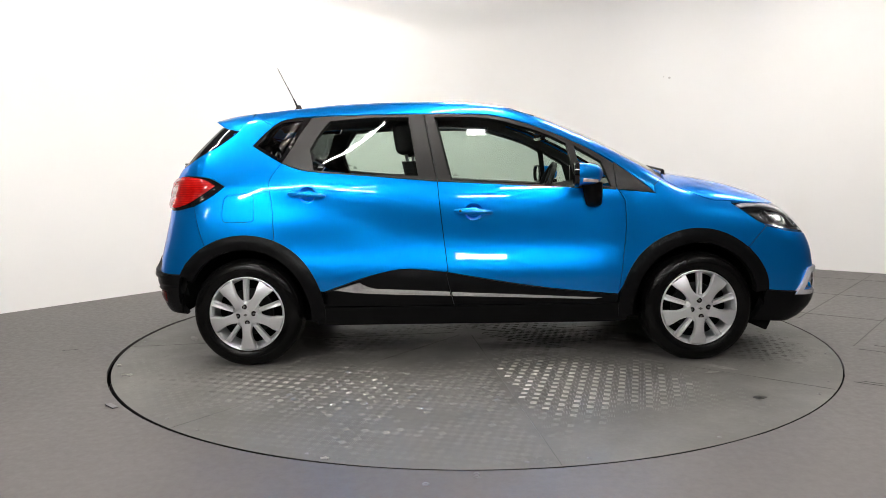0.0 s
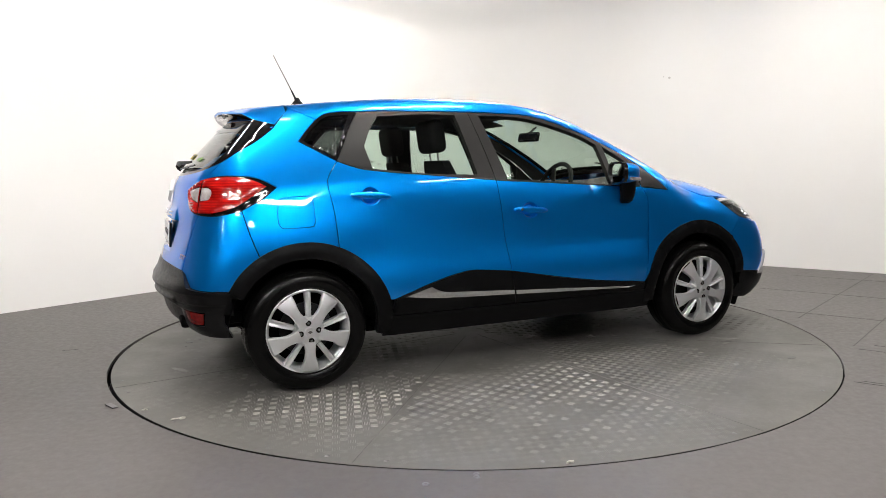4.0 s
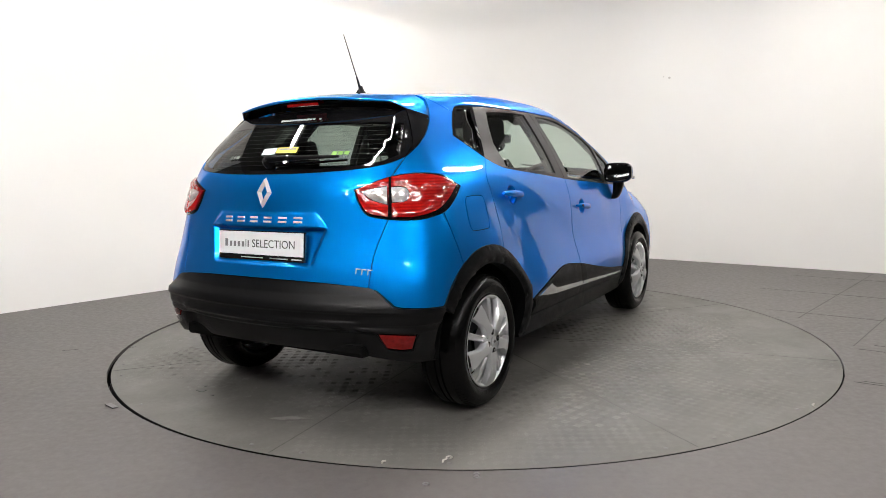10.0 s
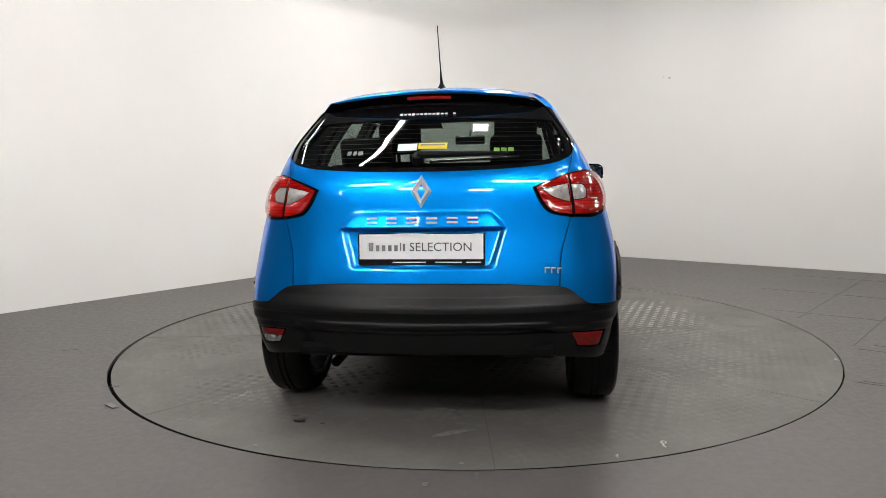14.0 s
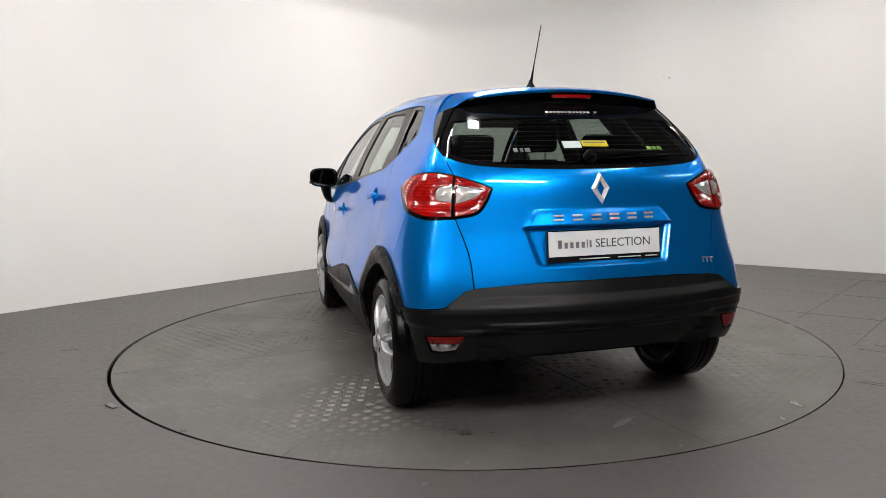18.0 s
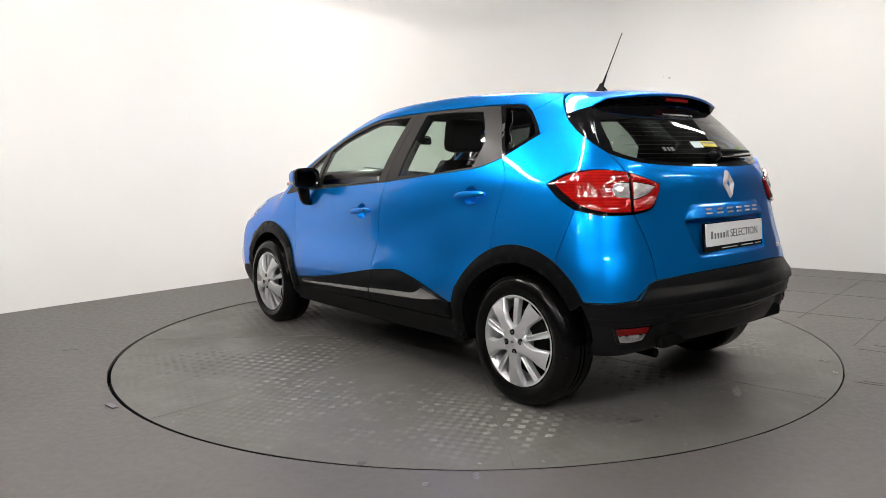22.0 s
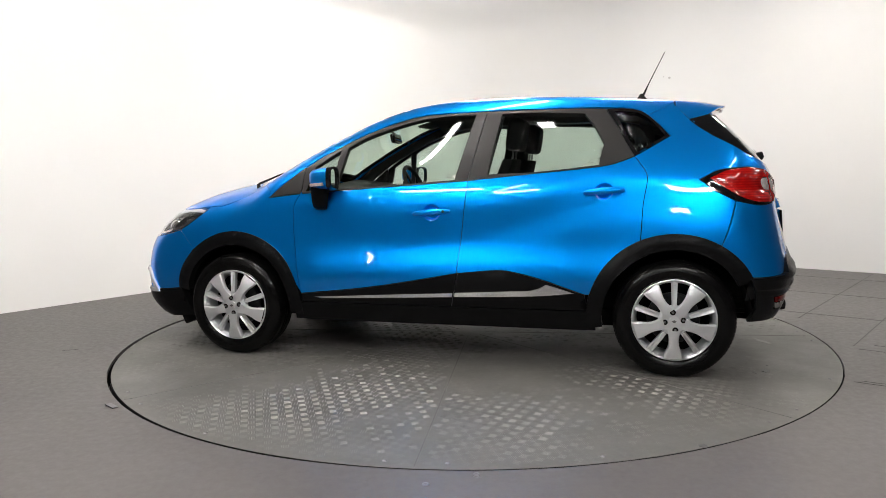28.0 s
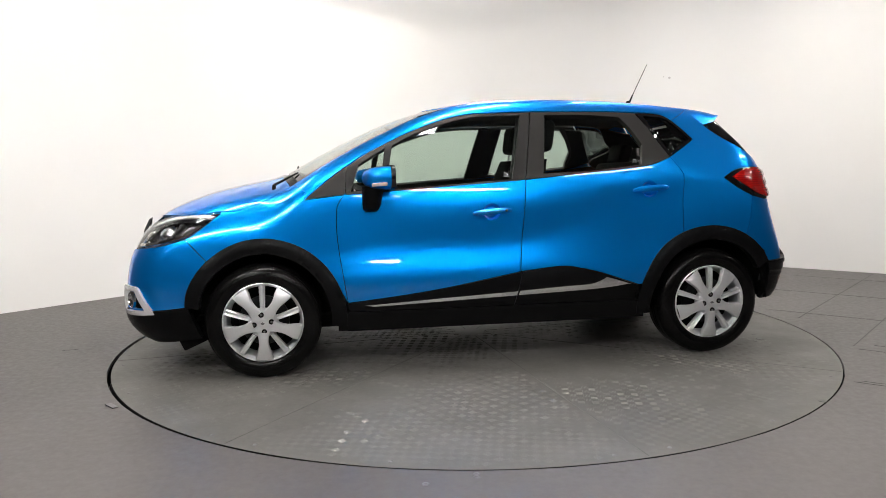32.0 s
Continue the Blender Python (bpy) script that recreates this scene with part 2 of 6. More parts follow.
tagged(strip_wall("wall_north_east", [tuple(wall_pts[-1]), tuple(far_right)], CEIL_H, 0.15, mat=DIM_WALL), "unseen wall beside the white backdrop, darkened to cut bounce light", "wall")
far = a1 - LEFT_D * 19.0
tagged(strip_wall("wall_south", [tuple(far), tuple(a0)], CEIL_H, 0.15, mat=DIM_WALL), "unseen studio wall, darkened to stand for an unlit hall", "wall")
tagged(strip_wall("wall_east", [tuple(a1), tuple(far)], CEIL_H, 0.15, mat=DIM_WALL), "unseen studio wall, darkened to stand for an unlit hall", "wall")


PIT_DX = -0.007         # the pit lies a little off the deck's centre


def ring_floor():
    """One sheet round the turntable's pit, out past the walls."""
    bm = bmesh.new()
    n = 384
    rings = []
    for r in (DISC_R + 0.014, DISC_R + 0.09, 2.8, 4.0, 6.0, 9.5, 15.0, 30.0):
        dx = PIT_DX if r < 2.5 else 0.0
        # the pit's edge is broken away a little here and there
        chip = [0.004 * max(0.0, noise.noise(Vector((9 * math.cos(2 * math.pi * k / n), 9 * math.sin(2 * math.pi * k / n), 4.0))) + 0.1 * noise.noise(Vector((k * 0.9, 0, 0)))) if r < DISC_R + 0.05 else 0.0 for k in range(n)]
        rings.append([bm.verts.new((dx + (r + chip[k]) * math.cos(2 * math.pi * k / n), (r + chip[k]) * math.sin(2 * math.pi * k / n), 0.0)) for k in range(n)])
    for a, b in zip(rings, rings[1:]):
        for k in range(n):
            bm.faces.new((a[k], b[k], b[(k + 1) % n], a[(k + 1) % n]))
    lip = [bm.verts.new((v.co.x, v.co.y, -0.12)) for v in rings[0]]
    for k in range(n):
        bm.faces.new((lip[k], rings[0][k], rings[0][(k + 1) % n], lip[(k + 1) % n]))
    return part("floor", bm, FLOOR)


tagged(ring_floor(), "worn grey coated concrete floor with faint joints", "floor", kind="structure")
pit = bmesh.new()
bmesh.ops.create_circle(pit, cap_ends=True, segments=96, radius=DISC_R + 0.1, matrix=Matrix.Translation((0, 0, -0.11)))
tagged(part("turntable_pit", pit, GAP), "black pit under the turntable", "pit", kind="structure")
# black ring over the lower lip, painting the gap's depth as shade
rim_ring = lathe([(DISC_R + 0.0130, -0.10), (DISC_R + 0.0130, -0.020), (DISC_R + 0.024, -0.018)], 160, Matrix.Translation((PIT_DX, 0, 0)))
tagged(part("gap_shade_ring", rim_ring, GAP), "black ring that paints the shade inside the pit's gap", "edge", kind="structure")

ceil_pts = [tuple(p) for p in (a0, *wall_pts, a1, far)]
tagged(part("ceiling", prism(ceil_pts[::-1], CEIL_H, CEIL_H + 0.15), CEIL), "dark flat ceiling", "ceiling", kind="structure")


def ceiling_tube(x, y, rz, length, power):
    lamp = empty("strip_light")
    lamp.matrix_basis = pose(x, y, LAMP_H, 0, 0, rz)
    part("housing", box((length + 0.06, 0.085, 0.05), pose(0, 0, 0.035), 0.008), WHITE_METAL, lamp)
    part("diffuser", box((length, 0.045, 0.045), pose(0, 0, -0.015), 0.012), glow("tube_light", (1.0, 0.955, 0.90), power), lamp)
    for u in (-0.4, 0.4):
        part("hanger", rod((length * u, 0, 0.05), (length * u, 0, CEIL_H - LAMP_H), 0.004, n=6), STEEL, lamp)
    return tagged(lamp, "white hanging strip light, switched on", "ceiling light", "ceiling lights")


def ceiling_panel(x, y, rz, w, d, power):
    lamp = empty("panel_light")
    lamp.matrix_basis = pose(x, y, LAMP_H, 0, 0, rz)
    part("frame", box((w + 0.05, d + 0.05, 0.05), pose(0, 0, 0.005), 0.006), WHITE_METAL, lamp)
    part("diffuser", box((w, d, 0.02), pose(0, 0, -0.022), 0.004), glow("panel_light", (1.0, 0.97, 0.94), power), lamp)
    for u in (-0.4, 0.4):
        part("hanger", rod((w * u, 0, 0.02), (w * u, 0, CEIL_H - LAMP_H), 0.004, n=6), STEEL, lamp)
    return tagged(lamp, "white hanging panel light out of view, switched on", "ceiling light", "ceiling lights")


GRID_RZ = math.degrees(math.atan2(LEFT_D.y, LEFT_D.x))
# place across and along the hall, and power, of each tube
LAMPS = ((-1.29, 2.0, 180.0), (-1.29, -2.1, 160.0), (0.32, 2.1, 190.0), (0.32, -0.2, 270.0), (0.32, -2.1, 175.0), (0.32, -7.1, 60.0),
         (1.93, 2.7, 150.0), (1.93, -4.6, 60.0), (3.6, 2.6, 115.0), (3.6, -0.6, 45.0), (5.3, 1.6, 40.0))
for off, along, power in LAMPS:
    q = LEFT_D * along + RIGHT_D * off
    ceiling_tube(q.x, q.y, GRID_RZ, 1.25, power)
q = LEFT_D * -1.18 + RIGHT_D * 1.12
ceiling_panel(q.x, q.y, 0, 0.16, 0.12, 60.0)
# the two long, strong panels are unseen fill, added to brighten the car's near side
for x, y, w, d, power in ((-1.55, -5.6, 0.75, 0.45, 46.0), (0.5, -6.3, 0.75, 0.45, 40.0), (-2.3, -4.5, 1.2, 0.22, 116.0), (1.3, -4.6, 1.4, 0.28, 84.0)):
    ceiling_panel(x, y, 0, w, d, power)

# ---- the turntable ----
turntable = tagged(empty("turntable"), "round worn tread-plate turntable set flush in the floor", "turntable")
deck = lathe([(0.0001, -0.001), (0.8, -0.001), (1.6, -0.001), (DISC_R - 0.002, -0.001), (DISC_R, -0.002), (DISC_R, -0.09), (0.0001, -0.09)], 160)
bmesh.ops.remove_doubles(deck, verts=deck.verts[:], dist=0.001)
part("deck", deck, TREAD, turntable)
# the deck's side is coloured as dark as the shaded gap
skirt = lathe([(DISC_R - 0.001, -0.0022), (DISC_R + 0.0012, -0.0026), (DISC_R + 0.0012, -0.092)], 160)
part("skirt", skirt, GAP, turntable, "side of the deck, blackened for the shade of the gap")


SEAM = plain("dirty_plate_joint", (0.05, 0.048, 0.044), (0.09, 0.086, 0.08), 0.7, scale=6)
SECTOR0 = -82.5         # the deck's eight sectors start here, in degrees


def tread_bars():
    """Five-bar tread: groups of five short ribs, turned in every other group, in eight sectors."""
    vs, fs = [], []
    worn = random.Random(7)
    pitch = 0.0475
    for k in range(8):
        mid = radians(SECTOR0 + 45 * k + 22.5)
        ca, sa = math.cos(mid), math.sin(mid)
        for i in range(0, 48):
            for j in range(-21, 22):
                gx, gy = (i + 0.5) * pitch, j * pitch
                if math.hypot(gx, gy) > DISC_R - 0.045 or abs(gy) > math.tan(radians(22.5)) * gx - 0.03:
                    continue
                x, y = ca * gx - sa * gy, sa * gx + ca * gy
                a = mid + radians(45 if (i + j) % 2 else -45)
                c, s = math.cos(a), math.sin(a)
                wear = 0.30 + 0.70 * worn.random() + 1.8 * noise.noise(Vector((x * 1.25, y * 1.25, 3.0))) + 0.25 * noise.noise(Vector((x * 6, y * 6, 1.0)))
                wear = min(max(wear * min(1.0, 0.25 + (DISC_R - math.hypot(x, y)) / 0.75), 0.06), 1.25)
                for b in range(5):
                    o = (b - 2) * 0.0070
                    hl = 0.0172
                    n = len(vs)
                    for u, v, h in ((-hl, -0.0023, 0), (hl, -0.0023, 0), (hl, 0.0023, 0), (-hl, 0.0023, 0), (-hl * 0.8, 0, 0.0013 * wear), (hl * 0.8, 0, 0.0013 * wear)):
                        v += o
                        vs.append((x + c * u - s * v, y + s * u + c * v, h - 0.0012))
                    fs += [(n, n + 1, n + 5, n + 4), (n + 2, n + 3, n + 4, n + 5), (n + 1, n + 2, n + 5), (n + 3, n, n + 4)]
    ob = mesh_ob("tread", vs, fs, TREAD_TOP, turntable)
    return tagged(ob, "worn raised tread ribs", kind="stuff")


tread_bars()
for k in range(8):
    a = SECTOR0 + 45 * k
    part("seam", box((DISC_R - 0.12, 0.0025, 0.0015), pose(0, 0, -0.0007, 0, 0, a) @ pose(DISC_R / 2 + 0.05, 0, 0)), SEAM, turntable, "dark joint between tread plates" if k == 0 else "")
    for da in (-3.2, 3.2, 19.0):
        b = lathe([(0.001, 0.004), (0.006, 0.0036), (0.010, 0.001), (0.0105, -0.004)], 12, pose(0, 0, 0, 0, 0, a + da) @ pose(DISC_R - 0.055, 0, -0.002))
        part("deck_bolt", b, STEEL, turntable, "flat steel bolt" if k == 0 else "", True)

DRIED = plain("dried_pale_splash", (0.24, 0.232, 0.218), (0.17, 0.163, 0.153), 0.6, scale=30)
OIL = plain("dark_oil_spot", (0.016, 0.015, 0.014), (0.035, 0.033, 0.030), 0.35, scale=40)


def deck_stain(x, y, rx, ry, turn, mat, seed, label):
    """A thin dried spot with a ragged edge."""
    pts = []
    for k in range(28):
        a = 2 * math.pi * k / 28
        w = 1 + 0.55 * noise.noise(Vector((2.2 * math.cos(a), 2.2 * math.sin(a), seed)))
        pts.append((rx * w * math.cos(a), ry * w * math.sin(a)))
    return part("stain", prism(pts, -0.0015, 0.0004, pose(x, y, 0, 0, 0, turn)), mat, turntable, label)


for k, (x, y, rx, ry, turn, mat) in enumerate(((-1.90, -0.088, 0.020, 0.085, 30, DRIED), (1.384, -0.957, 0.085, 0.022, -40, DRIED), (0.857, -0.005, 0.045, 0.025, 0, DRIED), (1.30, -1.05, 0.04, 0.012, 20, DRIED),
                                               (-1.802, 0.614, 0.022, 0.028, 0, OIL), (-1.74, 0.66, 0.010, 0.014, 0, OIL), (-1.83, 0.50, 0.008, 0.012, 0, OIL), (1.373, -1.479, 0.035, 0.022, 20, OIL), (-1.374, 1.788, 0.016, 0.020, 0, OIL))):
    deck_stain(x, y, rx, ry, turn, mat, k * 7.0, "dried pale splash" if mat is DRIED else "dark oil spot")

# joints of the floor slabs, screws and scuffs beside the turntable
JOINT = plain("floor_joint_line", (0.062, 0.060, 0.058), (0.078, 0.076, 0.074), 0.6, scale=9)


def floor_line(a, b, w=0.008):
    a, b = Vector(a), Vector(b)
    d = b - a
    bm = box((d.length, w, 0.002), pose(*((a + b) / 2), 0.0004, 0, 0, math.degrees(math.atan2(d.y, d.x))))
    return tagged(part("floor_joint", bm, JOINT), "faint joint between floor slabs", "joint", kind="structure")


for k in range(6):
    off = 1.65 + 0.49 * k
    q = RIGHT_D * off
    floor_line(q + LEFT_D * (math.sqrt((DISC_R + 0.1) ** 2 - off * off) if off < DISC_R else -0.4), q + LEFT_D * 4.4, 0.006)
for off in (0.94, 1.92, 2.90, 3.88):
    q = LEFT_D * off
    floor_line(q + RIGHT_D * math.sqrt(max((DISC_R + 0.1) ** 2 - off * off, 1.0)), q + RIGHT_D * 5.5, 0.004)


def floor_screw(x, y, r=0.016):
    b = lathe([(r * 0.35, 0.001), (r * 0.45, 0.0035), (r * 0.85, 0.0032), (r, 0.0)], 16, Matrix.Translation((x, y, 0.0002)))
    return tagged(part("floor_screw", b, STEEL, None, "", True), "small round steel screw in the floor", "screw", "floor screws")


floor_screw(0.019, -2.312, 0.013)
floor_screw(0.019, -2.338, 0.013)
floor_screw(-0.164, -2.395, 0.014)
clip = tagged(part("edge_clip", box((0.09, 0.028, 0.006), pose(-1.755, -1.535, 0.003, 0, 0, -40), 0.002), STEEL), "small bent steel clip at the pit's edge", "clip")


# scraps on the deck and scratches on the floor
def deck_scrap(x, y, pts, r):
    """A small bent scrap of pale tie wire."""
    bm = bmesh.new()
    for a, b in zip(pts, pts[1:]):
        add_rod(bm, (*a, r + 0.0005), (*b, r + 0.0005), r, n=6)
    ob = part("wire_scrap", bm, PALE_SCRAP)
    return tagged(ob, "small bent pale scrap of wire on the tread plate", "scrap", "wire scraps"), (x, y)


PALE_SCRAP = plain("pale_scrap", (0.55, 0.53, 0.48), (0.42, 0.40, 0.36), 0.5, scale=40)
SCRAPS = [
    deck_scrap(-1.963, -0.965, ((-0.03, 0.0), (-0.012, 0.008), (0.004, 0.002), (0.02, 0.012), (0.034, 0.004), (0.028, -0.010), (0.010, -0.008)), 0.0035),
    deck_scrap(-2.102, -0.763, ((-0.010, 0.0), (0.004, 0.005), (0.014, -0.003)), 0.004),
    deck_scrap(-0.621, -2.160, ((-0.016, -0.004), (0.0, 0.006), (0.016, -0.002)), 0.0045),
]
SCRATCH = plain("dark_floor_scratch", (0.022, 0.021, 0.020), (0.04, 0.038, 0.036), 0.6, scale=30)
for x, y, ln, w, a in ((2.045, -1.262, 0.16, 0.006, -34), (2.07, -1.235, 0.12, 0.004, -32), (-2.60, -0.42, 0.10, 0.005, 20), (2.55, -0.52, 0.14, 0.004, -40)):
    tagged(part("floor_scratch", box((ln, w, 0.0012), pose(x, y, 0.0006, 0, 0, a)), SCRATCH), "thin dark scratch in the floor coating", "scratch", kind="structure")
MARK = plain("faint_wall_mark", (0.52, 0.50, 0.48), (0.60, 0.58, 0.56), 0.8, scale=40)
for along, z, r in ((3.0, 2.172, 0.014), (2.93, 2.19, 0.007)):
    d = RIGHT_D if along > 0 else LEFT_D
    q = CORNER + d * along - Vector((-d.y, d.x)) * 0.0005
    m4 = Matrix.Translation((q.x, q.y, z)) @ Vector((d.y, -d.x, 0)).to_track_quat("Z", "Y").to_matrix().to_4x4()
    tagged(part("wall_mark", lathe([(0.0005, 0.001), (r * 0.7, 0.0008), (r, 0.0)], 14, m4), MARK), "small faint smudge on the white wall", "mark", kind="structure")
# ---- the car's outer form: side, tail, nose and top, blended ----
# car space: x ahead, y to its left, z up from the plate under its wheels
SIDE_Z = (0.18, 0.26, 0.34, 0.42, 0.50, 0.60, 0.68, 0.76, 0.83, 0.90, 0.97, 1.03, 1.08, 1.20, 1.30, 1.42, 1.50, 1.62)
SIDE_W = (0.795, 0.820, 0.844, 0.858, 0.858, 0.846, 0.838, 0.836, 0.8350, 0.8300, 0.819, 0.804, 0.788, 0.738, 0.686, 0.618, 0.566, 0.48)
TAIL_Z = (0.20, 0.27, 0.34, 0.44, 0.54, 0.61, 0.66, 0.75, 0.85, 0.95, 1.05, 1.10, 1.15, 1.20, 1.30, 1.42, 1.62)
TAIL_X = (-1.86, -1.92, -1.975, -2.0, -1.978, -1.970, -1.960, -1.936, -1.910, -1.890, -1.871, -1.854, -1.825, -1.784, -1.69, -1.565, -1.36)
NOSE_Z = (0.16, 0.22, 0.30, 0.40, 0.50, 0.60, 0.70, 0.80, 0.90, 1.00, 1.2)
NOSE_X = (1.98, 2.06, 2.135, 2.150, 2.145, 2.130, 2.104, 2.07, 2.02, 1.95, 1.80)
TOP_X = (-1.90, -1.62, -1.34, -1.08, -0.80, -0.45, -0.09, 0.10, 0.29, 0.48, 0.67, 0.86, 1.05, 1.19, 1.27, 1.44, 1.63, 1.80, 1.93, 2.04, 2.14)
TOP_Z = (1.445, 1.478, 1.508, 1.534, 1.556, 1.567, 1.562, 1.546, 1.515, 1.465, 1.392, 1.302, 1.203, 1.118, 1.090, 1.062, 1.020, 0.963, 0.90, 0.825, 0.72)


HAUNCH = 0.039
HOLLOW_X = (-1.20, -0.95, -0.79, -0.62, -0.46, -0.22, 0.1, 0.8)
HOLLOW_Z = (0.945, 0.935, 0.905, 0.865, 0.825, 0.755, 0.715, 0.69)


def smooth_table(xs, ys, step=0.01, soft=0.05):
    """A table on an even grid, rounded off at its corners."""
    g = np.arange(xs[0] - 0.3, xs[-1] + 0.3, step)
    v = np.interp(g, xs, ys)
    v = np.where(g < xs[0], ys[0] + (g - xs[0]) * (ys[1] - ys[0]) / (xs[1] - xs[0]), v)
    v = np.where(g > xs[-1], ys[-1] + (g - xs[-1]) * (ys[-1] - ys[-2]) / (xs[-1] - xs[-2]), v)
    k = np.exp(-0.5 * (np.arange(-3 * soft, 3 * soft + step, step) / soft) ** 2)
    k /= k.sum()
    n = len(k) // 2
    p = np.concatenate([2 * v[0] - v[n:0:-1], v, 2 * v[-1] - v[-2:-n - 2:-1]])
    return g, np.convolve(p, k, "same")[n:-n]


SIDE_T = smooth_table(SIDE_Z, SIDE_W, 0.005, 0.036)
TAIL_T = smooth_table(TAIL_Z, TAIL_X, 0.005, 0.026)
NOSE_T = smooth_table(NOSE_Z, NOSE_X, 0.005, 0.03)
TOP_T = smooth_table(TOP_X, TOP_Z, 0.005, 0.04)


def smax(a, b, k):
    h = np.maximum(k - np.abs(a - b), 0) / k
    return np.maximum(a, b) + h * h * k * 0.25


def body_field(x, y, z):
    """Below zero inside the car, above zero outside."""
    ay = np.abs(y)
    back, ahead = np.maximum(-x - 0.5, 0), np.maximum(x - 0.3, 0)
    barrel = 0.0255 * back ** 2 + 0.020 * ahead ** 2 + 0.0065 * (x + 0.1) ** 2
    slim = np.clip((z - 1.05) / 0.4, 0, 1)
    fade = np.clip((x + 1.35) / 0.30, 0, 1) * np.clip((1.05 - x) / 0.35, 0, 1)
    fade = fade * fade * (3 - 2 * fade)
    # a hollow along the doors that climbs towards the rear wheel, and a short one behind the front wheel
    line = np.interp(x, HOLLOW_X, HOLLOW_Z)
    wide = np.interp(x, (-0.6, 0.0), (0.105, 0.12))
    nook = np.clip((x - 0.42) / 0.2, 0, 1) * np.clip((1.05 - x) / 0.15, 0, 1)
    waist = fade * (0.025 * np.exp(-((z - 0.53) / 0.15) ** 2) - np.interp(x, (-0.6, 0.0), (0.0110, 0.0065)) * np.exp(-((z - line) / wide) ** 2)) - 0.006 * nook * np.exp(-((z - 0.87) / 0.08) ** 2)
    haunch = np.clip((-x - 0.85) / 0.60, 0, 1)
    waist = waist + HAUNCH * haunch * haunch * (3 - 2 * haunch) * np.exp(-((z - 0.69) / 0.20) ** 2)
    wing = np.clip((x - 0.92) / 0.30, 0, 1)
    waist = waist + 0.022 * wing * wing * (3 - 2 * wing) * np.exp(-((z - 0.62) / 0.20) ** 2)
    side = ay - waist - (np.interp(z, *SIDE_T) - barrel * (1 + 0.5 * slim) - 0.03 * slim * back)
    tail = np.interp(z, *TAIL_T) + 0.26 * ay ** 2 - x
    nose = x - (np.interp(z, *NOSE_T) - 0.22 * ay ** 2)
    glass, bonnet = np.clip((x - 0.2) / 0.4, 0, 1), np.clip((x - 1.05) / 0.25, 0, 1)
    crown = (0.12 + 0.10 * glass - 0.12 * bonnet) * ay ** 2 + 0.25 * bonnet * ay ** 4
    top = z - (np.interp(x, *TOP_T) - crown)
    f = smax(side, tail, 0.13 + 0.07 * np.clip((z - 0.55) / 0.2, 0, 1) - 0.115 * np.clip((z - 1.10) / 0.16, 0, 1))
    f = smax(f, nose, 0.20)
    return smax(f, top, 0.07 + 0.06 * bonnet)


def solve_out(at, far):
    """Where a way out of the body, at(r), meets its skin."""
    lo, hi = np.zeros_like(far), far.copy()
    for _ in range(34):
        mid = (lo + hi) / 2
        inside = body_field(*at(mid)) < 0
        lo, hi = np.where(inside, mid, lo), np.where(inside, hi, mid)
    return (lo + hi) / 2


BEND = 0.85


def skin_side(s, z):
    """The right flank as a sheet: s runs along x, and from 1 m before or behind the middle on bends round the corner."""
    s, z = np.asarray(s, float), np.asarray(z, float)
    rear, front = np.maximum(-1.0 - s, 0) / BEND, np.maximum(s - 1.0, 0) / BEND
    cx = np.clip(s, -1.0, 1.0)
    dx = np.sin(front) - np.sin(rear)
    dy = -np.cos(front + rear)
    r = solve_out(lambda q: (cx + dx * q, dy * q, z), np.full(s.shape, 2.2))
    return np.stack([cx + dx * r, dy * r, z], -1)


def skin_top(x, y):
    """The top as a sheet over x and y."""
    x, y = np.asarray(x, float), np.asarray(y, float)
    r = solve_out(lambda q: (x, y, 0.62 + q), np.full(x.shape, 1.3))
    return np.stack([x, y, 0.62 + r], -1)


def skin_normal(p):
    e, n = 0.004, []
    for k in range(3):
        d = np.zeros(3)
        d[k] = e
        n.append(body_field(*(p + d).T) - body_field(*(p - d).T))
    n = np.stack(n, -1)
    return n / np.maximum(np.linalg.norm(n, axis=1), 1e-9)[:, None]


# ---- panels laid on the car's form ----
def spline(pts, step=0.02, closed=False):
    """A smooth line through a few points, in even steps."""
    p = np.array(pts, float)
    if len(p) == 2:
        q = p
    else:
        a = np.vstack([2 * p[0] - p[1], p, 2 * p[-1] - p[-2]])
        q = []
        for i in range(1, len(a) - 2):
            for u in np.linspace(0, 1, 12, endpoint=False):
                b, c, d, e = a[i - 1], a[i], a[i + 1], a[i + 2]
                q.append(0.5 * (2 * c + (d - b) * u + (2 * b - 5 * c + 4 * d - e) * u * u + (3 * c - b - 3 * d + e) * u ** 3))
        q = np.array(q + [p[-1]])
    w = np.concatenate([[0], np.cumsum(np.linalg.norm(np.diff(q, axis=0), axis=1))])
    n = max(int(w[-1] / step), 1)
    g = np.linspace(0, w[-1], n + 1)
    return np.stack([np.interp(g, w, q[:, k]) for k in range(2)], -1)


def loop_of(*segments, step=0.02):
    """One closed outline from lines that follow one another; corners lie where they meet."""
    out = []
    for s in segments:
        q = spline(s, step)
        if out and np.linalg.norm(out[-1] - q[0]) < 0.004:
            q = q[1:]
        out += list(q)
    if np.linalg.norm(out[0] - out[-1]) < 0.004:
        out.pop()
    out = np.array(out)
    x, y = out.T
    if (x * np.roll(y, -1) - np.roll(x, -1) * y).sum() < 0:
        out = out[::-1]
    return out


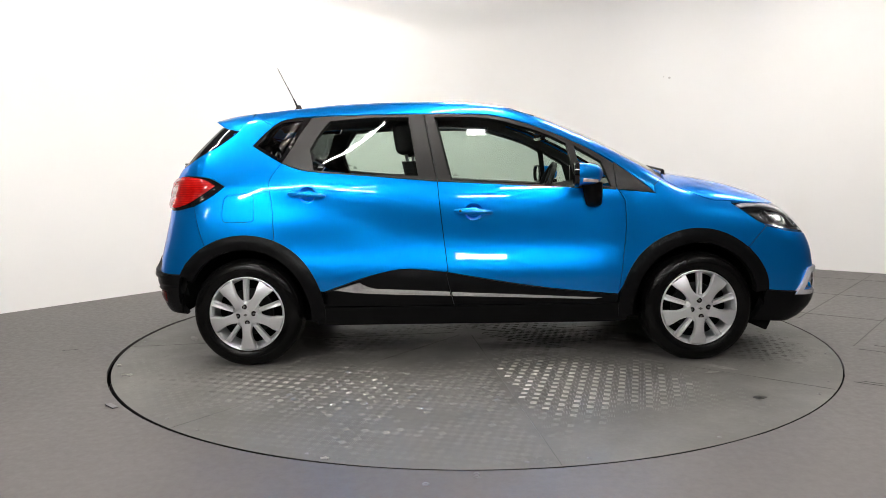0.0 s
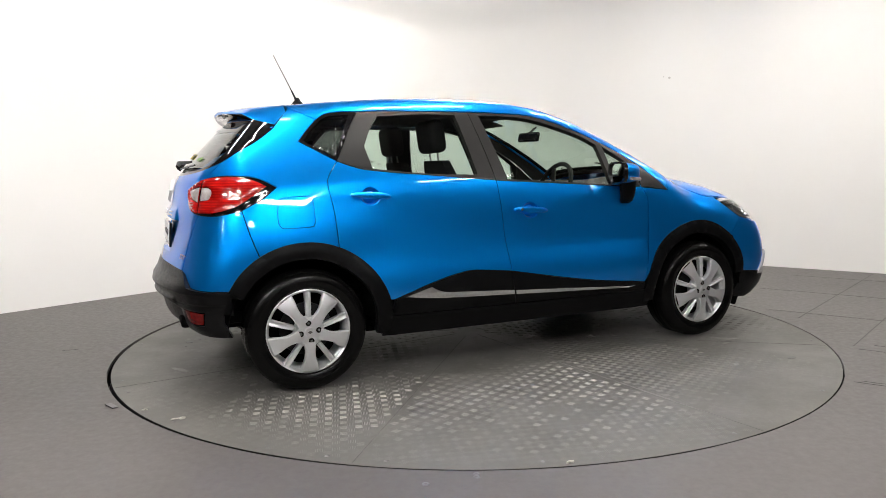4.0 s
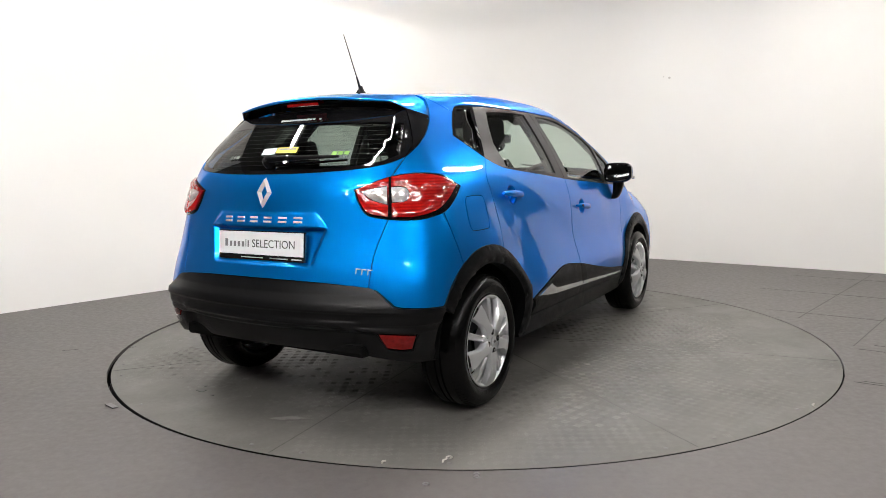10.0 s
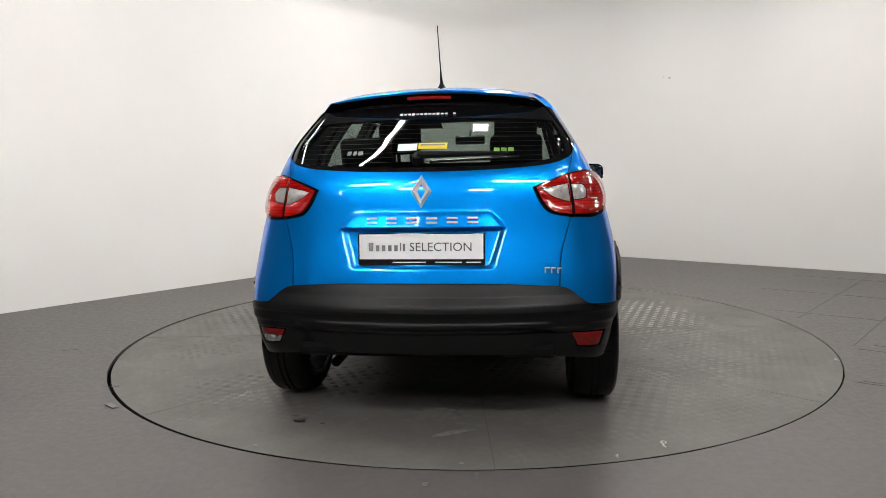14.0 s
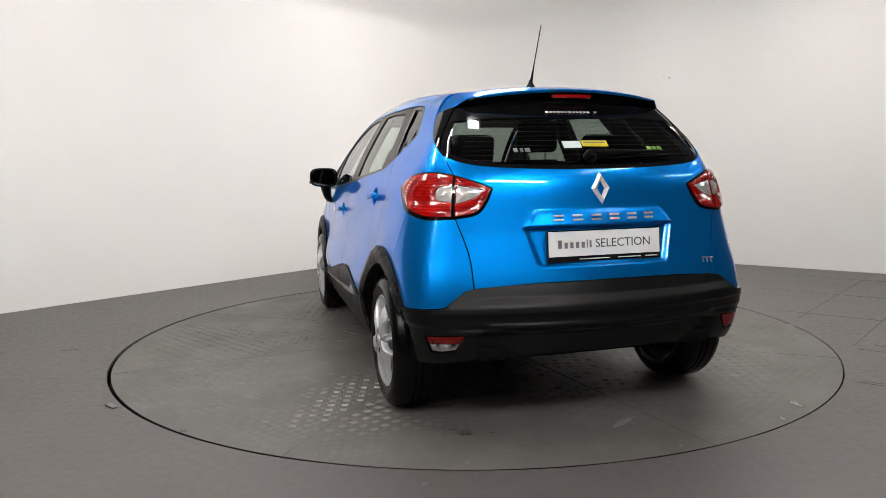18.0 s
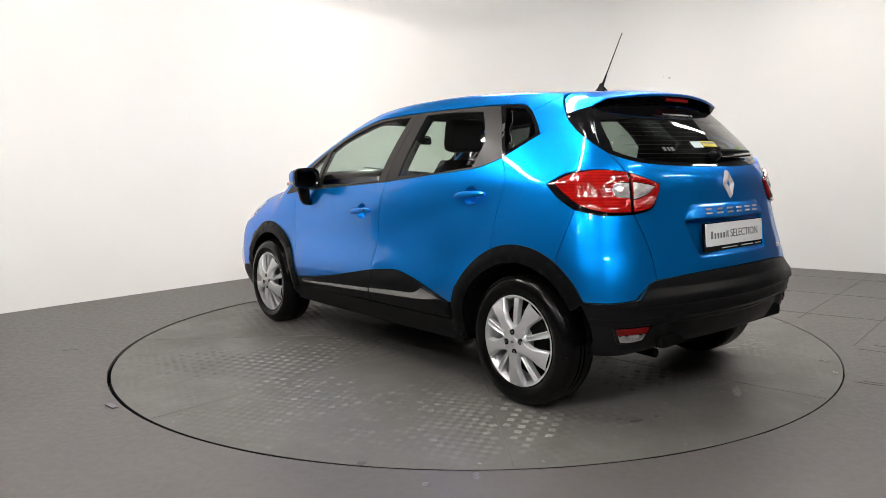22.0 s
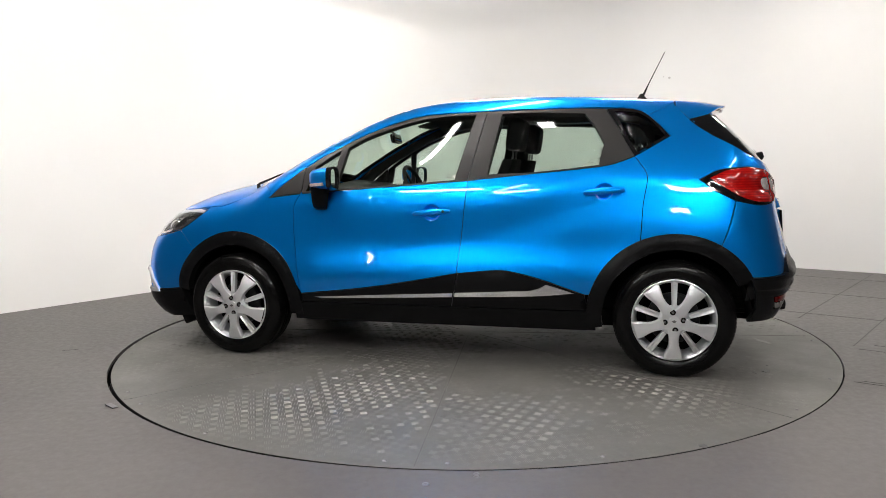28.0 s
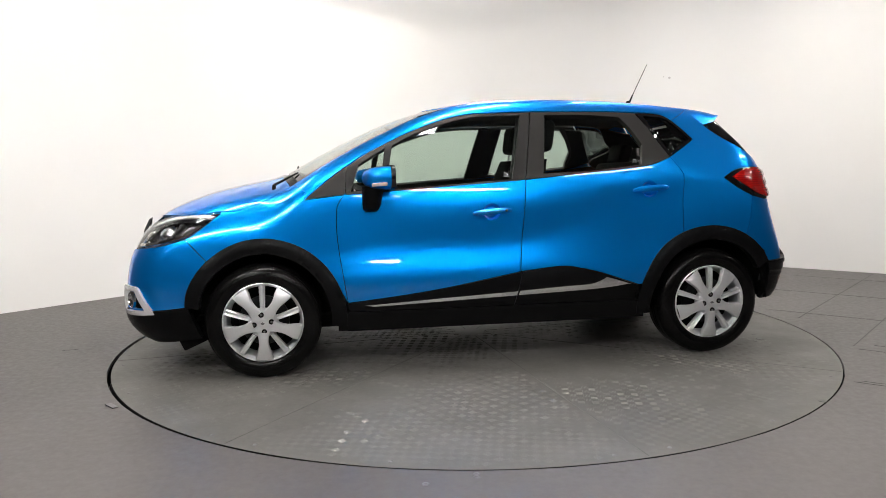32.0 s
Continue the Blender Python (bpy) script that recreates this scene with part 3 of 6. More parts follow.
def inset(loop, d):
    a, b = np.roll(loop, 1, 0), np.roll(loop, -1, 0)
    e1, e2 = loop - a, b - loop
    n1 = np.stack([-e1[:, 1], e1[:, 0]], -1) / np.maximum(np.linalg.norm(e1, axis=1), 1e-6)[:, None]
    n2 = np.stack([-e2[:, 1], e2[:, 0]], -1) / np.maximum(np.linalg.norm(e2, axis=1), 1e-6)[:, None]
    n = n1 + n2
    k = np.maximum((n * n).sum(1) / 2, 0.35)
    return loop + n / k[:, None] * d


def inside(loop, p):
    x, y = p[:, 0][:, None], p[:, 1][:, None]
    x1, y1 = loop[:, 0][None], loop[:, 1][None]
    x2, y2 = np.roll(loop[:, 0], -1)[None], np.roll(loop[:, 1], -1)[None]
    cross = ((y1 > y) != (y2 > y)) & (x < (x2 - x1) * (y - y1) / np.where(y2 == y1, 1e-9, y2 - y1) + x1)
    return cross.sum(1) % 2 == 1


def sheet(loop, holes, cell, fine=()):
    """Points and triangles that fill an outline."""
    loops = [loop, *holes]
    lo, hi = loop.min(0), loop.max(0)
    gx, gy = np.meshgrid(np.arange(lo[0] + cell * 0.4, hi[0], cell), np.arange(lo[1] + cell * 0.4, hi[1], cell))
    g = np.stack([gx.ravel(), gy.ravel()], -1)
    edge = np.vstack(loops)
    if len(g):
        ok = inside(loop, g)
        for h in holes:
            ok &= ~inside(h, g)
        g = g[ok]
    if len(g):
        near = np.array([np.min(((edge - q) ** 2).sum(1)) for q in g])
        g = g[near > (0.55 * cell) ** 2]
    for s, z, r, c in fine:
        fx, fy = np.meshgrid(np.arange(s - r, s + r, c), np.arange(z - r, z + r, c))
        f = np.stack([fx.ravel(), fy.ravel()], -1)
        f = f[np.hypot(f[:, 0] - s, f[:, 1] - z) < r]
        g = np.vstack([g[np.hypot(g[:, 0] - s, g[:, 1] - z) > r + c], f])
    pts = np.vstack([edge, g])
    es, n = [], 0
    for l in loops:
        es += [(n + k, n + (k + 1) % len(l)) for k in range(len(l))]
        n += len(l)
    vs, _, fs, *_ = delaunay_2d_cdt([Vector(q) for q in pts], es, [], 0, 1e-7)
    vs = np.array([tuple(v) for v in vs])
    cen = np.array([vs[list(f)].mean(0) for f in fs])
    ok = inside(loop, cen)
    for h in holes:
        ok &= ~inside(h, cen)
    return vs, [list(f) for f, o in zip(fs, ok) if o]


def step_at(v, edge, width):
    """0 before the edge, 1 past it, over the given width."""
    u = np.clip((v - edge) / width + 0.5, 0, 1)
    return u * u * (3 - 2 * u)


def panel(name, loop, mat, parent, skin=None, holes=(), gap=0.0021, off=0.0, depth=0.018, cell=0.035, label="", mirror=False, lift=None, bulge=0.0, fine=()):
    """A piece of the car's skin with folded edges. mirror: on the left flank. lift: metres proud of the skin, by place on the sheet."""
    skin = skin or skin_side
    loop = inset(loop, gap)
    holes = [inset(h[::-1] if (h[:, 0] * np.roll(h[:, 1], -1) - np.roll(h[:, 0], -1) * h[:, 1]).sum() < 0 else h, -gap) for h in holes]
    uv, tris = sheet(loop, holes, cell, fine)
    edge = np.vstack([loop, *holes])
    last = np.roll(edge, -1, 0)

    def place(q):
        p = skin(*q.T)
        n = skin_normal(p)
        rise = np.full(len(p), off)
        if lift is not None:
            rise = rise + lift(*q.T)
        if bulge:
            d = np.array([math.sqrt(np.min(((edge - v) ** 2).sum(1))) for v in q])
            rise = rise + bulge * (1 - np.exp(-d / 0.012))
        return p + n * rise[:, None], n

    top, nrm = place(uv)
    if lift is not None or bulge:
        e = 0.0015
        a, b = (place(uv + np.array(d))[0] - place(uv - np.array(d))[0] for d in ((e, 0), (0, e)))
        top_n = np.cross(a, b)
        top_n *= np.sign((top_n * nrm).sum(1))[:, None]
        top_n /= np.maximum(np.linalg.norm(top_n, axis=1), 1e-12)[:, None]
    else:
        top_n = nrm
    verts, faces, norms = [tuple(v) for v in top], [], []
    for f in tris:
        a, b, c = (top[k] for k in f)
        if np.cross(b - a, c - a) @ nrm[f[0]] < 0:
            f = f[::-1]
        faces.append(f)
        norms += [top_n[k] for k in f]
    if depth:
        count = {}
        for f in faces:
            for a, b in zip(f, f[1:] + f[:1]):
                count[(a, b)] = 1
        rim = [(a, b) for a, b in count if (b, a) not in count]
        low = {}
        for a, b in rim:
            for k in (a, b):
                if k not in low:
                    low[k] = len(verts)
                    verts.append(tuple(top[k] - nrm[k] * depth))
        for a, b in rim:
            f = [a, low[a], low[b], b]
            n = np.cross(np.array(verts[low[a]]) - top[a], np.array(verts[b]) - top[a])
            n = n / max(np.linalg.norm(n), 1e-9)
            faces.append(f)
            norms += [n] * 4
    if mirror:
        verts = [(x, -y, z) for x, y, z in verts]
        flat, i = [], 0
        for f in faces:
            flat += norms[i:i + len(f)][::-1]
            i += len(f)
        faces = [f[::-1] for f in faces]
        norms = [(n[0], -n[1], n[2]) for n in flat]
    me = bpy.data.meshes.new(name)
    me.from_pydata(verts, [], faces)
    me.materials.append(mat)
    me.shade_smooth()
    me.normals_split_custom_set([tuple(n) for n in norms])
    ob = new(name, me)
    ob.parent = parent
    if label:
        ob["label"] = label
    return ob


def to_s(x, y):
    """Where a place of the flank lies along the sheet."""
    y = abs(y)
    if x < -1:
        return -1 - BEND * math.atan2(-1 - x, y)
    return 1 + BEND * math.atan2(x - 1, y) if x > 1 else x


def top_edge(x, y):
    p = skin_top(np.array([x]), np.array([-abs(y)]))[0]
    return to_s(p[0], p[1]), float(p[2])


car = tagged(empty("car"), "bright blue metallic compact crossover car with black lower cladding", "car")
WHEEL_X, WHEEL_R, WHEEL_Z = 1.303, 0.315, 0.313
MID = -1 - BEND * math.pi / 2       # the tail's middle on the sheet
FMID = 1 + BEND * math.pi / 2       # the nose's middle


def arch(front, r, a0, a1, n=24, z=WHEEL_Z):
    """An arc about a wheel, as points of the flank's sheet; angles from straight ahead, over the top."""
    out = []
    for k in range(n + 1):
        a = radians(a0 + (a1 - a0) * k / n)
        x, h = (WHEEL_X if front else -WHEEL_X) + r * math.cos(a), z + r * math.sin(a)
        out.append((to_s(x, 0.835), h))
    return out


# seams of the flank
B_SEAM = [(-0.268, 1.462), (-0.225, 1.25), (-0.186, 1.057), (-0.169, 0.872), (-0.133, 0.553), (-0.112, 0.405)]
C_SEAM = [(-0.934, 1.45), (-1.113, 1.176), (-1.166, 1.10), (-1.173, 1.05), (-1.146, 0.92), (-1.128, 0.731)]
A_SEAM = [(0.838, 1.005), (0.872, 0.955), (0.888, 0.90), (0.885, 0.724), (0.841, 0.405)]
BELT_F = [(-0.186, 1.060), (0.20, 1.036), (0.838, 0.997), (1.065, 0.972)]
BELT_R = [(-1.108, 1.178), (-1.02, 1.150), (-0.90, 1.125), (-0.50, 1.089), (-0.186, 1.060)]
RAIL = [(-1.345, 1.285), (-1.30, 1.345), (-1.235, 1.405), (-1.165, 1.437), (-1.05, 1.450), (-0.80, 1.459), (-0.348, 1.460), (-0.05, 1.455), (0.172, 1.437), (0.434, 1.356), (0.688, 1.238), (0.821, 1.160), (0.95, 1.065), (1.065, 0.972)]
CLAD_TOP = [(-0.842, 0.440), (-0.740, 0.476), (-0.632, 0.513), (-0.50, 0.548), (-0.37, 0.565), (-0.143, 0.545), (0.376, 0.455), (0.841, 0.400)]
QUARTER_LOW = [(-1.345, 1.285), (-1.108, 1.178)]
R_OUT, R_IN = 0.452, 0.372


def rail_y(x):
    return float(np.interp(x, (-1.45, -0.6, 0.2, 0.6, 0.9, 1.12), (0.47, 0.52, 0.53, 0.585, 0.64, 0.685)))


def flank(mirror):
    """All panels of one side."""
    P = lambda *a, **k: panel(*a, mirror=mirror, **k)
    # front wing
    hood_side = [top_edge(x, y) for x, y in HOOD_EDGE]
    a_top = [top_edge(x, rail_y(x)) for x in (1.12,)][0]
    wing = loop_of(A_SEAM[::-1], BELT_F[-2:], [BELT_F[-1], (1.06, 1.02), a_top], [a_top, hood_side[0]], hood_side,
                   [hood_side[-1], (1.524, 0.903)], HEAD_LOW[:3], SEAM_F, arch(True, R_OUT, 48, 160), [arch(True, R_OUT, 48, 160)[-1], A_SEAM[-1]])
    P("front_wing", wing, PAINT, car)
    # doors
    front = loop_of(BELT_F[:3], A_SEAM, CLAD_TOP[::-1][:3], B_SEAM[2:5][::-1])
    cup = lambda hx, hz: lambda s, z: -0.030 * (1 - step_at(np.hypot((s - hx) / 1.12, z - hz), 0.040, 0.014))
    fd = P("front_door", front, PAINT, car, lift=cup(*HANDLE_F), fine=[(*HANDLE_F, 0.055, 0.005)])
    rear_arch = arch(False, R_OUT, 16.5, 67)
    rear = loop_of(BELT_R, B_SEAM[2:5], CLAD_TOP[:6][::-1], rear_arch, [rear_arch[-1], C_SEAM[-1]], C_SEAM[1:][::-1])
    rd = P("rear_door", rear, PAINT, car, lift=cup(*HANDLE_R), fine=[(*HANDLE_R, 0.055, 0.005)])
    # quarter panel round to the tailgate's seam, above the bumper corner
    qa = arch(False, R_OUT, 67, 120)
    quarter = loop_of(C_SEAM[1:], [C_SEAM[-1], qa[0]], qa, [qa[-1], (-1.557, 0.938)], LAMP_LOW_OUT, LAMP_UP[:4], TAIL_SEAM_UP[::-1], FIN_LOW, SPOIL_SEAM[::-1],
                      [SPOIL_SEAM[0], top_edge(-1.30, rail_y(-1.30))], [top_edge(-1.30, rail_y(-1.30)), RAIL[2]], RAIL[:3][::-1], QUARTER_LOW)
    P("quarter_panel", quarter, PAINT, car, holes=[] if mirror else [FUEL])
    P("fuel_flap", FUEL, PAINT, car, gap=0.0008, label="blue rounded-square fuel filler flap") if not mirror else None
    # roof rail and pillar, over the windows
    xs = np.linspace(-1.30, 1.12, 22)
    upper = [top_edge(x, rail_y(x)) for x in xs]
    rail = loop_of(RAIL[2:], [RAIL[-1], (1.06, 1.02), upper[-1]], upper[::-1], [upper[0], RAIL[2]])
    P("roof_rail", rail, PAINT, car, gap=0.001)
    P("rail_lining", rail, PILLAR, car, gap=0.003, off=-0.022, depth=0.004, cell=0.05)
    # black surround of the side windows, with the panes let in
    glass_f = loop_of([(-0.108, 1.068), (-0.200, 1.436)], [(-0.200, 1.436), (-0.02, 1.434), (0.171, 1.411), (0.433, 1.330), (0.563, 1.265)], [(0.563, 1.265), (0.612, 1.020)], [(0.612, 1.020), (0.25, 1.044), (-0.108, 1.068)])
    vent = loop_of([(0.612, 1.250), (0.757, 1.158)], [(0.757, 1.158), (0.806, 1.016)], [(0.806, 1.016), (0.648, 1.022)], [(0.648, 1.022), (0.612, 1.250)])
    glass_r = loop_of([(-0.905, 1.138), (-0.930, 1.256)], [(-0.930, 1.256), (-0.880, 1.35), (-0.823, 1.424)], [(-0.823, 1.424), (-0.58, 1.438), (-0.356, 1.438)], [(-0.356, 1.438), (-0.298, 1.096)], [(-0.298, 1.096), (-0.60, 1.108), (-0.905, 1.138)])
    trim_f = loop_of(BELT_F[:3], [BELT_F[2], (0.826, 1.150)], [(0.826, 1.150), *RAIL[8:11][::-1], (-0.05, 1.453), (-0.262, 1.458)], B_SEAM[:3])
    trim_r = loop_of(BELT_R, B_SEAM[:3][::-1], [(-0.266, 1.458), (-0.50, 1.459), (-0.80, 1.457), (-0.930, 1.451)], C_SEAM[:2])
    tri = loop_of([(0.826, 1.156), (0.95, 1.063), (1.062, 0.974)], [(1.062, 0.974), (0.838, 0.997)], [(0.838, 0.997), (0.826, 1.156)])
    tf = P("front_window_surround", trim_f, TRIM, fd, holes=[glass_f, vent], off=-0.002, depth=0.03, cell=0.05, label="satin black window frame")
    tr = P("rear_window_surround", trim_r, TRIM, rd, holes=[glass_r], off=-0.002, depth=0.03, cell=0.05, label="satin black window frame")
    P("sail_trim", tri, TRIM, car, off=0.001, label="black plastic triangle behind the wing")
    P("front_pane", glass_f, GLASS, fd, off=-0.008, depth=0.004, gap=-0.003, cell=0.06, label="green-tinted door glass").visible_shadow = False
    P("vent_pane", vent, GLASS, fd, off=-0.008, depth=0.004, gap=-0.003, cell=0.06).visible_shadow = False
    P("rear_pane", glass_r, GLASS, rd, off=-0.008, depth=0.004, gap=-0.003, cell=0.06, label="green-tinted door glass").visible_shadow = False
    q_out = loop_of(RAIL[:5], [RAIL[4], (-0.936, 1.451)], [(-0.936, 1.451), (-1.108, 1.180)], [(-1.108, 1.180), (-1.345, 1.285)])
    q_in = loop_of([(-1.312, 1.288), (-1.27, 1.345), (-1.215, 1.392), (-1.155, 1.420)], [(-1.155, 1.420), (-0.985, 1.430)], [(-0.985, 1.430), (-1.122, 1.208)], [(-1.122, 1.208), (-1.312, 1.288)])
    P("quarter_window_frame", q_out, GLOSSY_BLACK, car, holes=[q_in], off=-0.001, depth=0.03, cell=0.05, label="black quarter window frame")
    P("quarter_pane", q_in, QUARTER_GLASS, car, off=-0.006, depth=0.004, gap=-0.002, cell=0.05, label="dark quarter window glass").visible_shadow = False
    # etched marks in the panes' corners
    for s0, z0 in ((-0.075, 1.090), (-0.865, 1.160), (-1.150, 1.240)):
        q = skin_side(np.array([s0]), np.array([z0]))
        nn = Vector(skin_normal(q)[0])
        m4 = Matrix((Vector((1, 0, 0)), nn.cross(Vector((1, 0, 0))).normalized(), nn)).transposed().to_4x4()
        m4.translation = Vector(q[0]) - nn * 0.0068
        if mirror:
            m4 = Matrix.Diagonal((1, -1, 1, 1)) @ m4
        mk = bmesh.new()
        for k in range(3):
            add_box(mk, (0.030 - 0.006 * k, 0.0035, 0.0005), m4 @ pose(0, 0.008 * k - 0.008, 0))
        part("glass_mark", mk, ETCH, car, "faint etched mark, unreadable")
    # cladding: door mouldings, sill, arches
    low_f = loop_of(CLAD_TOP[5:], [CLAD_TOP[-1], (0.835, 0.350)], [(0.835, 0.350), (0.40, 0.352), (-0.098, 0.352)], [(-0.098, 0.352), (-0.112, 0.405), (-0.143, 0.545)])
    low_r = loop_of(CLAD_TOP[:6], [(-0.143, 0.545), (-0.112, 0.405), (-0.098, 0.352)], [(-0.098, 0.352), (-0.86, 0.352)], [(-0.86, 0.352), CLAD_TOP[0]])
    P("door_moulding", low_f, CLAD, fd, off=0.006, bulge=0.008, label="black grained door moulding")
    P("door_moulding", low_r, CLAD, rd, off=0.006, bulge=0.008, label="black grained door moulding")
    P("chrome_strip", loop_of([(-0.116, 0.438), (0.30, 0.417), (0.749, 0.391)], [(0.749, 0.391), (0.700, 0.379)], [(0.700, 0.379), (0.30, 0.395), (-0.110, 0.411)], [(-0.110, 0.411), (-0.116, 0.438)]), CHROME, fd, off=0.016, depth=0.012, bulge=0.004, gap=0.002, cell=0.012, label="chrome strip along the door moulding")
    P("chrome_strip", loop_of([(-0.792, 0.452), (-0.70, 0.480), (-0.637, 0.497)], [(-0.637, 0.497), (-0.60, 0.478), (-0.54, 0.462), (-0.40, 0.455), (-0.124, 0.440)], [(-0.124, 0.440), (-0.117, 0.412)], [(-0.117, 0.412), (-0.45, 0.424), (-0.635, 0.434), (-0.792, 0.452)]), CHROME, rd, off=0.016, depth=0.012, bulge=0.004, gap=0.002, cell=0.012, label="chrome strip that widens to a wedge")
    P("sill", loop_of([(-0.90, 0.349), (0.90, 0.349)], [(0.90, 0.349), (0.90, 0.235)], [(0.90, 0.235), (-0.90, 0.235)], [(-0.90, 0.235), (-0.90, 0.349)]), CLAD, car, off=0.004, depth=0.03, label="black plastic sill")
    for front, a0, a1 in ((True, 12, 186), (False, -8, 150)):
        o, i = arch(front, R_OUT + 0.006, a0, a1), arch(front, R_IN, a0, a1)
        P("wheel_arch_trim", loop_of(o, [o[-1], i[-1]], i[::-1], [i[0], o[0]], step=0.03), CLAD, car, off=0.008, depth=0.05, bulge=0.016, gap=0.001, cell=0.022, label="black grained wheel arch moulding")
    # door handles
    for (x, z), door in ((HANDLE_F, fd), (HANDLE_R, rd)):
        door_handle(x, z, door, mirror)
    return fd


def door_handle(x, z, door, mirror):
    p = skin_side(np.array([x]), np.array([z]))
    n = skin_normal(p)[0]
    p = Vector(p[0])
    n = Vector(n)
    ax = Vector((1, 0, -0.07)).normalized()
    up = n.cross(ax).normalized()
    m = Matrix((ax, up, n)).transposed().to_4x4()
    m.translation = p
    sgn = Matrix.Diagonal((1, -1 if mirror else 1, 1, 1))
    bm = bmesh.new()
    pts = []
    for k in range(17):
        u = k / 16
        a = (u - 0.5) * 0.218
        h = 0.030 - 0.022 * (2 * abs(u - 0.5)) ** 4
        w = 0.0135 + 0.0045 * math.sin(math.pi * u) - 0.007 * (2 * abs(u - 0.5)) ** 6
        ring = []
        for j in range(10):
            b = 2 * math.pi * j / 10
            ring.append(bm.verts.new(sgn @ m @ Vector((a, w * math.cos(b), h + 0.009 * math.sin(b)))))
        pts.append(ring)
    for r1, r2 in zip(pts, pts[1:]):
        for j in range(10):
            bm.faces.new((r1[j], r1[(j + 1) % 10], r2[(j + 1) % 10], r2[j]))
    bm.faces.new(pts[0])
    bm.faces.new(pts[-1])
    bmesh.ops.recalc_face_normals(bm, faces=bm.faces[:])
    grip = part("door_handle", bm, PAINT, door, "blue pull handle over a round cup", True)
    if x > -0.5:
        lock = lathe([(0.0005, 0.0395), (0.0060, 0.0392), (0.0078, 0.0375), (0.0080, 0.0330)], 14, sgn @ m @ pose(-0.075, 0, 0))
        bmesh.ops.recalc_face_normals(lock, faces=lock.faces[:])
        part("lock_cylinder", lock, DARK_STEEL, grip, "small dark steel lock", True)


# outlines shared by neighbours
HANDLE_F, HANDLE_R = (0.018, 0.884), (-0.938, 0.992)
HOOD_EDGE = [(1.14, 0.690), (1.22, 0.700), (1.31, 0.715), (1.37, 0.730), (1.43, 0.735), (1.52, 0.715)]
HEAD_LOW = [(1.524, 0.903), (1.580, 0.822), (1.625, 0.772), (1.70, 0.742), (1.80, 0.722), (1.875, 0.716)]
SEAM_F = [(1.625, 0.772), (1.600, 0.745), (1.562, 0.69), arch(True, R_OUT, 48, 160)[0]]
HEAD_UP = [(1.875, 0.716), (1.93, 0.775), (1.925, 0.825), (1.86, 0.872), (1.715, 0.914), (1.60, 0.916), (1.524, 0.903)]
LAMP_UP = [(-1.428, 1.050), (-1.53, 1.100), (-1.66, 1.111), (-1.750, 1.099), (-1.823, 1.074), (-1.897, 1.043)]
LAMP_LOW = [(-1.897, 1.043), (-1.878, 0.986), (-1.845, 0.936), (-1.770, 0.917), (-1.66, 0.914), (-1.557, 0.938), (-1.487, 0.989), (-1.428, 1.050)]
LAMP_LOW_OUT = LAMP_LOW[5:]
TAIL_SEAM_UP = [(-1.690, 1.182), (-1.725, 1.135), (-1.750, 1.099)]
TAIL_SEAM_LOW = [(-1.770, 0.917), (-1.800, 0.84), (-1.828, 0.75), (-1.846, 0.634)]
SPOIL_SEAM = [(-1.455, 1.462), (-1.470, 1.42), (-1.500, 1.357)]
FIN_LOW = [(-1.690, 1.182), (-1.632, 1.228), (-1.565, 1.285), (-1.500, 1.357)]
BUMP_TOP = [(-1.560, 0.548), (-1.607, 0.546), (-1.745, 0.556), (-1.775, 0.578), (-1.815, 0.622), (-1.860, 0.637), (-2.05, 0.650), (MID, 0.655)]
FUEL = loop_of([(-1.400, 0.998), (-1.335, 1.001), (-1.275, 0.997), (-1.258, 0.982), (-1.249, 0.920), (-1.247, 0.862), (-1.256, 0.848), (-1.325, 0.844), (-1.392, 0.846), (-1.408, 0.862), (-1.416, 0.92), (-1.414, 0.985), (-1.400, 0.998)])
for side in (False, True):
    flank(side)


# ---- tail: tailgate, glass, spoiler, lamps, bumper ----
def across(pts):
    """An open line from the flank to the middle, carried on to the far flank."""
    mid = FMID if pts[0][0] > 0 else MID
    return list(pts) + [(2 * mid - s, z) for s, z in pts[::-1] if abs(s - mid) > 1e-6]


def tailgate_lift(s, z):
    d = np.abs(s - MID)
    half = np.interp(z, (0.72, 0.88, 0.945), (0.262, 0.318, 0.272))
    cross = 1 - step_at(d, half, 0.03)
    ledge = cross * step_at(z, 0.876, 0.008) * (1 - step_at(z, 0.945, 0.018)) * (0.004 + 0.014 * np.clip((0.945 - z) / 0.065, 0, 1))
    pocket = cross * step_at(z, 0.722, 0.022) * (1 - step_at(z, 0.876, 0.008)) * -0.020
    return ledge + pocket


GLASS_LOW = [(-1.690, 1.182), (-1.76, 1.155), (-1.85, 1.136), (-2.0, 1.124), (-2.16, 1.118), (MID, 1.117)]
MIRR = lambda p: (2 * MID - p[0], p[1])
gate_half = [TAIL_SEAM_UP, LAMP_UP[3:], LAMP_LOW[:4], TAIL_SEAM_LOW]
bump_mid = [p for p in BUMP_TOP if p[0] <= -1.84]
bump_mid = [TAIL_SEAM_LOW[-1]] + bump_mid[1:]
gate = loop_of(*gate_half, across(bump_mid), *[[MIRR(p) for p in q[::-1]] for q in gate_half[::-1]], [MIRR(p) for p in GLASS_LOW] + GLASS_LOW[::-1][1:], step=0.015)
tailgate = panel("tailgate", gate, PAINT, car, cell=0.013, lift=tailgate_lift, fine=[(MID - 0.30, 0.82, 0.085, 0.006), (MID + 0.30, 0.82, 0.085, 0.006)], label="blue tailgate with a recess for the plate")


